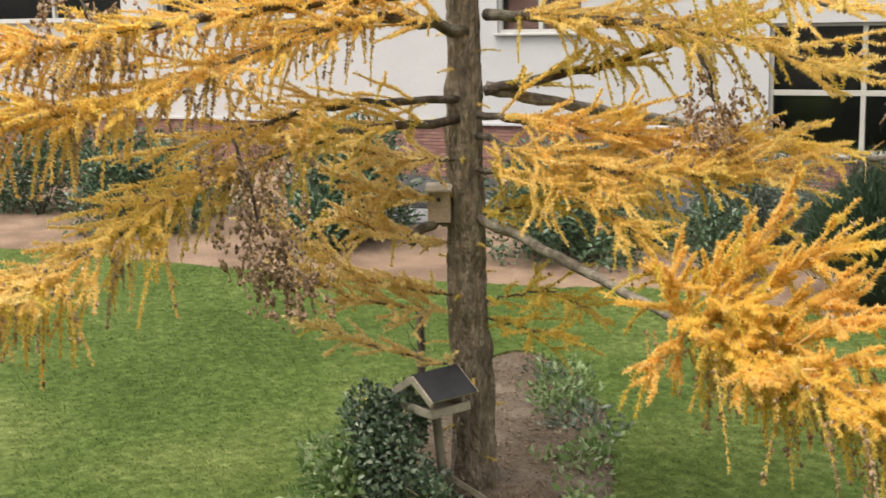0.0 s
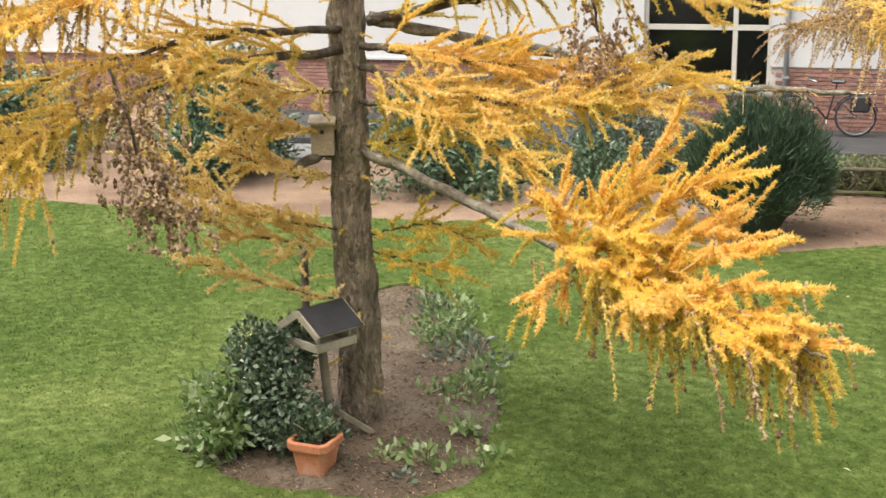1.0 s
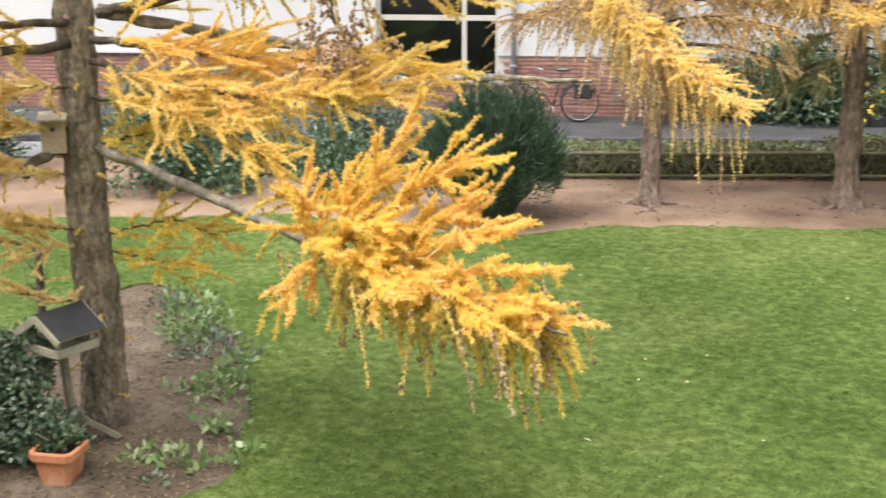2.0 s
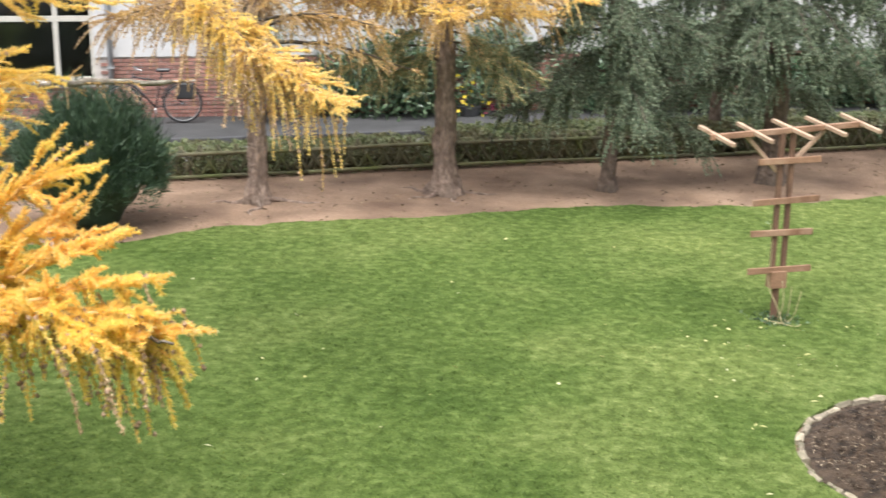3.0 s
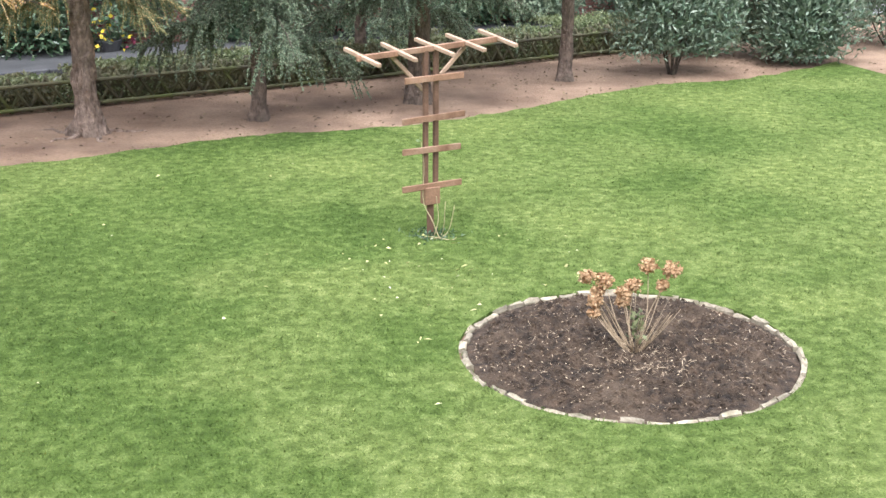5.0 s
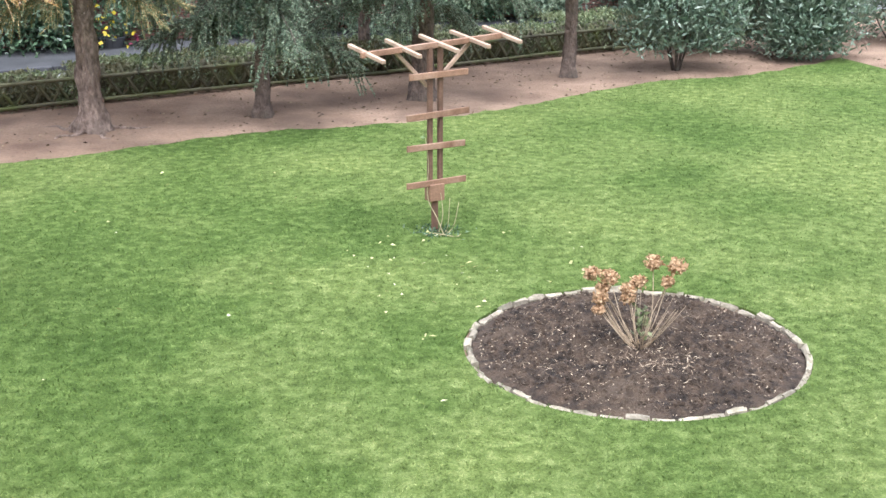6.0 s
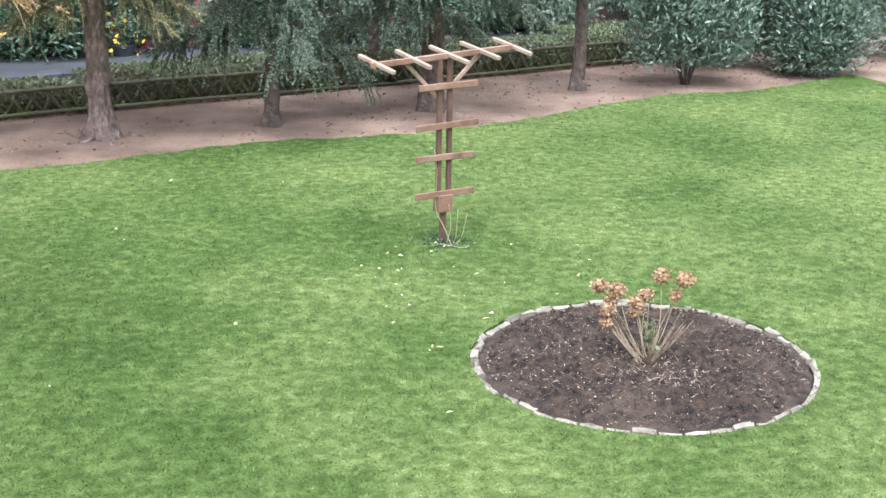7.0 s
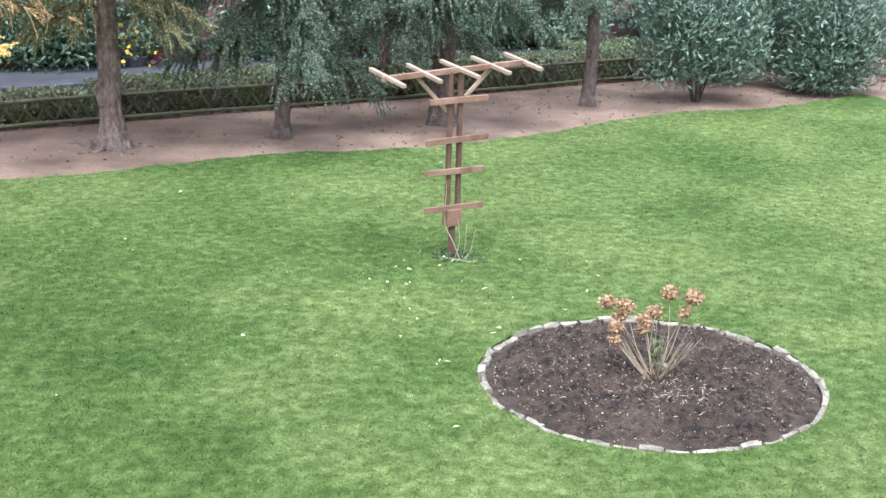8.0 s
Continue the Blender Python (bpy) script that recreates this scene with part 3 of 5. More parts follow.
        self.wood.append(tube_quads(path[::3], np.linspace(0.0027, 0.0012, len(path[::3])) * fat, 3))
        if kind:
            tufts = max(3, int(length / every))
            s = (np.arange(tufts) + rng.random(tufts)) / tufts * (n - 1e-6)
            i = s.astype(int)
            c = path[i] + (path[i + 1] - path[i]) * (s - i)[:, None]
            t = unit(path[i + 1] - path[i])
            P = np.repeat(c, per, axis=0)
            D = unit(np.repeat(t, per, axis=0) * 0.95 + unit(rng.normal(size=P.shape)))
            L = size * (0.7 + 0.6 * rng.random(len(P))) * np.repeat(1.1 - 0.4 * s / n, per)
            self.needles.setdefault(kind, []).append(needles(P, D, L, 0.0068 * fat))
        for _ in range(rng.poisson(cones * length)):
            c, t = along(path, rng.random())
            self.cone(c + rng.normal(size=3) * 0.012, 0.010 + 0.006 * rng.random())
        return path

    def cone(self, c, r):
        up = unit(np.array([rng.normal() * 0.4, rng.normal() * 0.4, 1]))
        a = unit(np.cross(up, [1, 0.2, 0]))
        b = np.cross(up, a)
        ring = [c + r * a, c + r * b, c - r * a, c - r * b]
        top, low = c + up * r * 1.5, c - up * r * 1.2
        for k in range(4):
            self.cones.append([ring[k], ring[(k + 1) % 4], top])
            self.cones.append([ring[(k + 1) % 4], ring[k], low])

    def spray(self, path, s0, s1, n, reach, kind, hang=0.3, hang_kind="lime", lift=0.15, cones=1.0, fork=3, fat=1.0, every=0.013, per=7, hang_len=0.35, taper=0.5, size=0.027, spread=1.0):
        """Side shoots in a flat fan along a limb, with others hanging below."""
        for k in range(n):
            s = s0 + (s1 - s0) * (k + rng.random()) / n
            p, t = along(path, s)
            across = unit(np.cross(t, [0, 0, 1.0])) * (1 if k % 2 else -1)
            d = t * (0.75 + 0.5 * rng.random()) + across * (0.25 + 0.55 * rng.random()) * spread + np.array([0, 0, lift + 0.2 * spread * rng.normal()])
            length = reach * (1 - taper * s) * (0.55 + 0.65 * rng.random())
            q = self.twig(p, d, length, 0.12, kind, fat, every, per, cones, size)
            for _ in range(fork):
                c, tt = along(q, 0.25 + 0.65 * rng.random())
                dd = tt + unit(np.cross(tt, [0, 0, 1.0])) * rng.choice([-1, 1]) * (0.3 + 0.4 * rng.random()) * spread + np.array([0, 0, 0.12 + 0.22 * spread * rng.normal()])
                self.twig(c, dd, length * (0.3 + 0.4 * rng.random()), 0.08, kind, fat, every, per, cones, size)
            while s < 0.86 and rng.random() < hang:
                c, tt = along(q, rng.random())
                self.twig(c, tt * (0.5 + 0.6 * rng.random()) + rng.normal(size=3) * 0.25 + np.array([0, 0, -0.45]), hang_len * (0.3 + 0.9 * rng.random()), 0.9, hang_kind, fat, every, per, cones * 2, size)
                if rng.random() < 0.3:
                    break
        p, t = along(path, 0.98)
        if s1 > 0.95:
            self.twig(p, t, reach * 0.35, 0.1, kind, fat, every, per, 0, size)

    def make(self, parent, names):
        for kind, chunks in self.needles.items():
            tagged(bulk("needles", np.concatenate(chunks), kind, parent, names[kind]), kind="stuff")
        if self.wood:
            tagged(bulk("twigs", np.concatenate(self.wood), "limb_bark" if "spruce" in self.needles else "twig_bark", parent, "thin brown twigs"), kind="stuff")
        if self.cones:
            tagged(bulk("cones", np.array(self.cones), "cone", parent, "small dark dry cones"), kind="stuff")


NEEDLE_WORDS = {"gold": "golden yellow needles", "straw": "pale straw-yellow needles", "amber": "bright orange needles", "lime": "yellow-green needles", "faded": "faded brownish needles",
                "dead": "dry brown shoots", "spruce": "dark green needles", "bough": "olive green needles", "yew": "dark green needles"}


def trunk_part(parent, base, top, r0, r1, material, flare=1.35, sides=22, ridge=0.3, n=60, lean=0.0):
    """A trunk with a flared foot and furrowed bark."""
    path, radii = [], []
    for i in range(n):
        s = i / (n - 1)
        z = base[2] - 0.08 + (top - base[2] + 0.08) * s
        path.append((base[0] + lean * s + 0.02 * math.sin(z * 1.3), base[1] + 0.02 * math.cos(z * 1.7), z))
        h = max(0, 1 - (z - base[2]) / 0.55)
        radii.append((r0 + (r1 - r0) * s) * (1 + (flare - 1) * h * h))
    q = tube_quads(path, radii, sides)
    v = q.reshape(-1, 3)
    c = np.array([base[0], base[1], 0])
    for k, p in enumerate(v):
        a = math.atan2(p[1] - c[1], p[0] - c[0])
        f = 1 + ridge * noise.noise(Vector((math.cos(a) * 6, math.sin(a) * 6, p[2] * 2.2))) + ridge * 0.7 * noise.noise(Vector((math.cos(a) * 14, math.sin(a) * 14, p[2] * 6)))
        axis = np.array([base[0] + 0.02 * math.sin(p[2] * 1.3), base[1] + 0.02 * math.cos(p[2] * 1.7), p[2]])
        v[k] = axis + (p - axis) * f
    bm = bmesh.new()
    for f in v.reshape(-1, 4, 3):
        bm.faces.new([bm.verts.new(x) for x in f])
    bmesh.ops.remove_doubles(bm, verts=bm.verts, dist=1e-4)
    bmesh.ops.recalc_face_normals(bm, faces=bm.faces)
    return part("trunk", bm, material, parent, "", smooth=True)


def limb(parent, pts, r0, r1, n=24, material="limb_bark", bend=0.02):
    path = curve_points(pts, n)
    path[1:-1] += rng.normal(size=(n - 2, 3)) * bend * 0.5
    tube_part("limb", path, np.linspace(r0, r1, n), material, parent, 8, 0.4)
    return path


TREE = (-7.2, 6.07, 0)
larch = thing("larch_tree", TREE, "tall larch in golden autumn needles with hanging shoots", "tree")
trunk_part(larch, TREE, 9.5, 0.170, 0.030, "larch_bark", 1.3, 44, 0.26, n=210)
fo = Foliage()
# lower limb that reaches towards the viewer and ends in a bright orange fan
p1 = limb(larch, [(-7.05, 6.08, 2.23), (-6.17, 5.99, 2.09), (-4.89, 5.67, 1.94), (-4.16, 5.45, 1.95), (-3.45, 5.15, 1.95), (-3.0, 5.0, 1.94), (-2.62, 4.84, 1.96)], 0.042, 0.007, 42, "lichen_bark")
fo.spray(p1, 0.36, 0.60, 26, 0.46, "amber", 0.9, "lime", 0.14, 1.6, 3, 1.7, 0.011, 7, 0.36, 0.1, 0.034, 0.8)
fo.spray(p1, 0.50, 0.90, 44, 0.58, "amber", 0.7, "lime", 0.10, 1.8, 2, 1.7, 0.011, 7, 0.34, 0.55, 0.034, 0.62)
for pts, k, reach in (([(-4.51, 5.54, 1.96), (-4.18, 5.53, 2.42), (-3.98, 5.58, 2.78)], 24, 0.36), ([(-4.25, 5.44, 1.97), (-3.93, 5.48, 2.36), (-3.60, 5.48, 2.55)], 28, 0.42),
                      ([(-3.95, 5.37, 1.96), (-3.57, 5.32, 2.16), (-3.25, 5.29, 2.28)], 26, 0.42), ([(-4.77, 5.64, 1.94), (-4.56, 5.65, 2.20), (-4.30, 5.68, 2.37)], 26, 0.46),
                      ([(-3.61, 5.21, 1.97), (-3.27, 5.16, 2.08), (-3.03, 5.10, 2.15)], 22, 0.34), ([(-3.28, 5.10, 1.96), (-2.98, 5.00, 2.03), (-2.80, 4.92, 2.06)], 16, 0.26),
                      ([(-4.71, 5.57, 1.95), (-4.64, 5.41, 2.14), (-4.52, 5.27, 2.30)], 22, 0.42), ([(-4.53, 5.46, 1.97), (-4.41, 5.12, 1.91), (-4.36, 4.97, 1.84)], 18, 0.26),
                      ([(-4.16, 5.39, 1.98), (-3.88, 5.46, 2.16), (-3.56, 5.43, 2.34)], 26, 0.44), ([(-4.30, 5.50, 1.95), (-4.00, 5.20, 2.02), (-3.70, 4.95, 1.98)], 28, 0.46),
                      ([(-3.70, 5.25, 1.95), (-3.40, 4.98, 1.99), (-3.10, 4.80, 1.95)], 24, 0.42), ([(-4.65, 5.58, 1.95), (-4.30, 5.45, 2.14), (-3.95, 5.25, 2.22)], 28, 0.46),
                      ([(-4.80, 5.62, 1.94), (-4.50, 5.35, 2.06), (-4.20, 5.10, 2.08)], 20, 0.32)):
    fo.spray(limb(larch, pts, 0.010, 0.004, 12, "twig_bark"), 0.05, 1.0, int(k * 0.62), reach * 1.08, "amber", 0.3, "lime", 0.06, 0.8, 2, 1.7, 0.011, 7, 0.26, 0.45, 0.034, 0.45)
# shoots that hang under the fan with dark cones
for k in range(110):
    p, t = along(p1, 0.36 + 0.54 * rng.random())
    fo.twig(p + rng.normal(size=3) * np.array([0.10, 0.16, 0.05]), t * 0.3 + rng.normal(size=3) * 0.18 + np.array([0, 0, -0.8]), 0.16 + 0.40 * rng.random() ** 1.4, 0.7, ("lime", "lime", "dead", "gold")[k % 4], 1.6, 0.016, 6, 16, 0.026)
# right-hand limbs at mid height
for pts, r, n, reach, kind, hang, a in (
        ([(-7.05, 6.07, 3.01), (-5.83, 6.23, 2.93), (-4.56, 6.49, 2.93)], 0.03, 54, 0.66, "amber", 0.35, 0.12),
        ([(-7.05, 6.06, 2.85), (-5.69, 6.09, 2.70), (-4.62, 6.2, 2.78)], 0.028, 60, 0.68, "gold", 0.4, 0.15),
        ([(-7.05, 6.06, 2.6), (-5.98, 5.95, 2.54), (-5.29, 5.92, 2.34)], 0.022, 30, 0.5, "gold", 0.6, 0.15),
        ([(-7.08, 6.09, 2.24), (-6.53, 6.1, 2.39), (-6.08, 6.27, 2.6)], 0.015, 18, 0.45, "lime", 0.4, 0.15),
        ([(-7.04, 6.15, 3.18), (-6.5, 6.43, 3.3), (-5.87, 6.62, 3.46), (-5.16, 6.8, 3.65)], 0.045, 24, 0.45, "lime", 0.5, 0.25),
        ([(-7.04, 6.16, 3.73), (-6.08, 6.28, 3.69), (-5.01, 6.16, 3.6), (-3.9, 5.98, 3.41)], 0.045, 46, 0.65, "gold", 0.8, 0.75),
        ([(-7.1, 6.1, 4.3), (-6.0, 6.2, 4.25), (-4.9, 6.0, 4.0), (-3.7, 5.6, 3.75)], 0.05, 36, 0.65, "gold", 0.8, 0.7),
        # left-hand limbs
        ([(-7.15, 6.06, 3.62), (-7.12, 5.1, 3.74), (-6.93, 3.92, 3.48), (-6.64, 2.95, 3.31), (-6.43, 2.13, 3.32)], 0.045, 72, 0.66, "amber", 0.5, 0.2),
        ([(-7.15, 6.07, 3.92), (-7.16, 4.49, 3.83), (-6.78, 3.12, 3.7), (-6.59, 2.27, 3.59)], 0.05, 50, 0.6, "amber", 0.4, 0.2),
        ([(-7.18, 5.99, 3.12), (-7.22, 4.95, 3.15), (-7.05, 4.3, 3.1), (-6.99, 3.38, 2.98)], 0.035, 26, 0.55, "gold", 0.5, 0.2),
        ([(-7.18, 5.99, 2.98), (-6.98, 4.59, 2.95), (-6.72, 3.48, 2.76), (-6.34, 2.65, 2.56), (-6.03, 2.07, 2.45), (-5.74, 1.65, 2.4)], 0.04, 76, 0.6, "gold", 0.65, 0.35),
        ([(-7.2, 5.95, 1.64), (-7.29, 5.18, 1.87), (-7.39, 4.49, 2.36)], 0.014, 24, 0.5, "gold", 0.15, 0.2),
        ([(-7.2, 5.95, 1.5), (-7.3, 5.18, 1.71), (-7.35, 4.56, 2.0)], 0.013, 24, 0.5, "gold", 0.15, 0.2),
        ([(-7.13, 5.92, 1.08), (-7.25, 5.23, 1.36), (-7.28, 4.67, 1.63)], 0.011, 16, 0.36, "gold", 0.1, 0.2),
        ([(-7.06, 6.11, 1.45), (-6.54, 6.1, 1.46), (-6.22, 6.13, 1.47)], 0.010, 12, 0.36, "lime", 0.1, 0.1),
        ([(-7.06, 6.12, 1.59), (-6.45, 6.19, 1.74), (-6.08, 6.27, 1.64)], 0.010, 14, 0.36, "lime", 0.2, 0.1),
        ([(-7.19, 5.97, 2.67), (-7.29, 5.52, 2.7), (-7.36, 5.08, 2.84)], 0.014, 22, 0.42, "gold", 0.3, 0.1),
        ([(-7.19, 5.96, 2.37), (-7.34, 5.45, 2.46), (-7.38, 5.06, 2.62)], 0.013, 22, 0.42, "gold", 0.3, 0.1),
        ([(-7.19, 5.96, 2.03), (-7.35, 5.44, 2.16), (-7.38, 5.06, 2.33)], 0.012, 22, 0.42, "gold", 0.3, 0.1)):
    kind = "straw" if r < 0.02 and kind == "gold" else kind
    q = limb(larch, pts, r * 0.95, max(0.004, r * 0.16), 26)
    fo.spray(q, 0.03 if r < 0.02 else 0.05, 1.0, int(n * (1.25 if r > 0.02 else 1.7) * (1.2 if pts[-1][1] < 3.0 else 1.0)), reach * (1.12 if r > 0.02 else 1.0), kind, hang * 0.8, "lime" if kind != "amber" else "gold", 0.12, 1.2, 2, 1.6, 0.013, 6, 0.22 + a * 0.4, 0.4, 0.033, 0.75)
    if pts[-1][1] < 3.0:
        for k in range(75):
            p, t = along(q, 0.22 + 0.74 * rng.random())
            fo.twig(p + rng.normal(size=3) * np.array([0.12, 0.12, 0.04]), t * 0.4 + rng.normal(size=3) * 0.25 + np.array([0, 0, -0.75]), 0.18 + 0.34 * rng.random(), 0.7, ("gold", "lime", "amber", "gold", "dead")[k % 5], 1.6, 0.014, 6, 7, 0.031)
# long lichen-grey limb, almost bare
p7 = limb(larch, [(-7.05, 6.15, 3.2), (-6.65, 6.57, 3.07), (-6.23, 7.23, 2.91), (-5.62, 8.07, 2.63), (-5.22, 8.6, 2.58), (-4.76, 9.09, 2.55)], 0.05, 0.018, 30, "lichen_bark")
fo.spray(p7, 0.2, 1.0, 22, 0.35, "faded", 0.4, None, 0.0, 5, 1, 1.0, 0.02, 5, 0.3)
limb(larch, [(-7.25, 5.93, 2.23), (-7.26, 5.75, 2.20), (-7.25, 5.57, 2.08)], 0.045, 0.03, 8)
for k in range(26):
    z, a = 0.35 + 0.13 * k, 2.4 * k
    r = 0.165 - 0.0147 * z
    fo.twig((TREE[0] + r * math.cos(a), TREE[1] + r * math.sin(a), z), (math.cos(a), math.sin(a), 0.2), 0.08 + 0.14 * rng.random(), 0.4, "gold" if k % 2 else "lime", 1.6, 0.014, 6, 2, 0.028)
# hanging masses of dry cones
for pts, n, drop in (([(-6.7, 3.8, 3.05), (-6.62, 3.83, 2.82), (-6.5, 3.87, 2.39), (-6.42, 3.98, 2.1)], 125, 0.17), ([(-6.84, 2.99, 3.98), (-6.84, 2.99, 3.65)], 22, 0.3),
                     ([(-5.2, 6.3, 3.5), (-5.0, 6.25, 3.2), (-4.9, 6.2, 2.95)], 44, 0.24)):
    q = limb(larch, pts, 0.012, 0.004, 14)
    for _ in range(n):
        p, t = along(q, rng.random() ** 0.65)
        w = fo.twig(p + rng.normal(size=3) * np.array([0.10, 0.14, 0.05]), t * 0.3 + rng.normal(size=3) * 0.55 + np.array([0, 0, -0.5]), drop * (0.4 + rng.random()), 1.3, "dead", 1.4, 0.020, 4, 0, 0.016)
        for _ in range(9):
            fo.cone(along(w, rng.random())[0] + rng.normal(size=3) * 0.016, 0.010 + 0.010 * rng.random())
# upper crown
for k in range(15):
    z = 4.9 + 0.3 * k
    a = k * 2.4
    reach = 2.0 * (1 - (z - 4.7) / 6.5)
    q = limb(larch, [(TREE[0], TREE[1], z), (TREE[0] + 0.5 * reach * math.cos(a), TREE[1] + 0.5 * reach * math.sin(a), z - 0.1), (TREE[0] + reach * math.cos(a), TREE[1] + reach * math.sin(a), z - 0.35)], 0.035, 0.006, 10)
    fo.spray(q, 0.2, 1.0, 5, 0.6, "gold", 0.4, "lime", 0.05, 0.5, 2, 2.6, 0.05, 5, 0.35)
fo.make(larch, NEEDLE_WORDS)

# larch by the fence whose limb hangs towards the lawn
T1 = (-6.97, 15.70, 0)
larch_b = thing("larch_tree", T1, "larch with half-bare brown twigs and a golden hanging limb", "tree", "trees along the fence")
trunk_part(larch_b, T1, 9, 0.125, 0.05, "pine_bark", 1.7, 26, 0.42, n=130)
fo = Foliage()
q = limb(larch_b, [(-6.93, 15.7, 4.2), (-6.3, 13.0, 3.85), (-5.39, 10.66, 3.30), (-4.4, 9.55, 2.90), (-3.38, 9.06, 2.47)], 0.05, 0.008, 30)
fo.spray(q, 0.50, 1.0, 90, 0.55, "gold", 0.8, "gold", 0.08, 1.5, 4, 1.9, 0.016, 6, 0.42)
for k in range(100):
    p, t = along(q, 0.62 + 0.36 * rng.random())
    fo.twig(p + rng.normal(size=3) * 0.09, t * 0.25 + rng.normal(size=3) * 0.2 + np.array([0, 0, -0.9]), 0.28 + 0.42 * rng.random(), 0.8, "gold" if k % 3 else "faded", 1.8, 0.020, 5, 6)
fo.spray(q, 0.35, 0.9, 60, 0.5, "faded", 0.9, "dead", 0.0, 5, 2, 1.3, 0.018, 5, 0.75)
for k in range(22):
    z, a = 2.2 + 0.3 * k, k * 2.4
    reach = 2.3 * (1 - (z - 2) / 9)
    q = limb(larch_b, [(T1[0], T1[1], z), (T1[0] + 0.5 * reach * math.cos(a), T1[1] + 0.5 * reach * math.sin(a), z), (T1[0] + reach * math.cos(a), T1[1] + reach * math.sin(a), z - 0.3)], 0.03, 0.006, 10)
    fo.spray(q, 0.2, 1.0, 14, 0.55, "faded", 0.7, "dead", 0.0, 2, 3, 2.2, 0.036, 4, 0.5)
for k in range(12):
    z, a, reach = 2.35 + 0.07 * k, k * 2.4 + 1.0, 1.5 + 0.5 * (k % 3)
    q = limb(larch_b, [(T1[0], T1[1], z), (T1[0] + 0.5 * reach * math.cos(a), T1[1] + 0.5 * reach * math.sin(a), z + 0.15), (T1[0] + reach * math.cos(a), T1[1] + reach * math.sin(a), z + 0.05)], 0.024, 0.006, 10)
    fo.spray(q, 0.2, 1.0, 28, 0.5, "faded", 0.85, "dead" if k % 2 else "faded", 0.0, 3, 2, 2.5, 0.026, 5, 0.6)
fo.make(larch_b, NEEDLE_WORDS)

T2 = (-4.66, 16.98, 0)
larch_c = thing("larch_tree", T2, "larch with a reddish trunk and orange hanging shoots", "tree", "trees along the fence")
trunk_part(larch_c, T2, 9, 0.15, 0.06, "pine_bark", 1.75, 28, 0.42, n=150)
fo = Foliage()
for k in range(28):
    z, a = 2.55 + 0.24 * k, k * 2.4 + 0.4
    reach = 2.5 * (1 - (z - 2) / 9)
    q = limb(larch_c, [(T2[0], T2[1], z), (T2[0] + 0.5 * reach * math.cos(a), T2[1] + 0.5 * reach * math.sin(a), z + 0.15), (T2[0] + reach * math.cos(a), T2[1] + reach * math.sin(a), z - 0.15)], 0.03, 0.006, 10)
    fo.spray(q, 0.15, 1.0, 24, 0.6, "amber" if k % 3 else "faded", 0.7, "faded" if k % 2 else "gold", 0.02, 3, 2, 1.8, 0.024, 5, 0.45)
for k in range(12):
    z, a, reach = 2.36 + 0.06 * k, k * 2.4 + 0.2, 1.6 + 0.35 * (k % 3)
    q = limb(larch_c, [(T2[0], T2[1], z), (T2[0] + 0.5 * reach * math.cos(a), T2[1] + 0.5 * reach * math.sin(a), z + 0.22), (T2[0] + reach * math.cos(a), T2[1] + reach * math.sin(a), z + 0.18)], 0.024, 0.006, 10)
    fo.spray(q, 0.15, 1.0, 34, 0.6, "amber", 0.85, "gold" if k % 2 else "faded", 0.02, 2, 3, 2.6, 0.026, 5, 0.5)
for x, y, z in ((-5.67, 16.6, 1.55), (-6.05, 16.7, 1.75), (-4.95, 16.5, 1.70), (-3.65, 16.6, 1.70), (-3.95, 16.5, 1.95), (-3.35, 16.7, 1.80), (-5.35, 16.4, 2.0)):
    q = limb(larch_c, [(T2[0], T2[1], z + 0.35), ((T2[0] + x) / 2, (T2[1] + y) / 2, z + 0.33), (x, y, z)], 0.018, 0.005, 10)
    fo.spray(q, 0.35, 1.0, 20, 0.42, "bough", 0.85, "bough", -0.1, 0, 2, 2.6, 0.030, 6, 0.4, 0.35, 0.046)
fo.make(larch_c, NEEDLE_WORDS)
for t0, n in ((T2, 5), (T1, 4)):
    roots = larch_c if t0 is T2 else larch_b
    for k in range(n):
        a, ln = k * 6.28 / n + 0.3, 0.75 + 0.5 * rng.random()
        tube_part("root", curve_points([(t0[0] + r * ln * math.cos(a + w), t0[1] + r * ln * math.sin(a + w), z) for r, w, z in ((0.12, 0, 0.06), (0.38, 0.2, 0.0), (0.62, -0.1, 0.004), (0.95, 0.12, -0.03))], 10), np.linspace(0.042, 0.010, 10), "pine_bark", roots, 6, 0.4)


# ---- spruces along the fence ----
def spruce(base, r0, height, low, reach, label, seed, gap=0.29, front=0):
    t = thing("spruce_tree", base, label, "tree", "trees along the fence")
    trunk_part(t, base, height, r0, 0.03, "spruce_bark", 1.6, 18, 0.4, n=90)
    f = Foliage()
    k, z = 0, low
    while z < height - 0.3:
        a = k * 2.4 + seed
        out = reach * (1 - (z - low) / (height - low + 0.6)) * (0.8 + 0.4 * rng.random())
        q = limb(t, [(base[0], base[1], z), (base[0] + 0.5 * out * math.cos(a), base[1] + 0.5 * out * math.sin(a), z - 0.02 * out), (base[0] + out * math.cos(a), base[1] + out * math.sin(a), z - 0.25 * out)], 0.022, 0.005, 8)
        near = z < 5.5
        f.spray(q, 0.12, 1.0, 26 if near else 8, 0.5, "spruce", 0.9, "spruce", -0.1, 0, 2, 3.1, 0.034, 6, 0.62 if near else 0.4, 0.35, 0.05, 0.8)
        k, z = k + 1, z + gap * (1 if near else 2)
    for k in range(front):
        a, out, z = -2.5 + 1.9 * (k + 0.5) / front + 0.3 * rng.normal(), reach * (0.45 + 0.35 * rng.random()), low + 0.55 + 1.5 * rng.random()
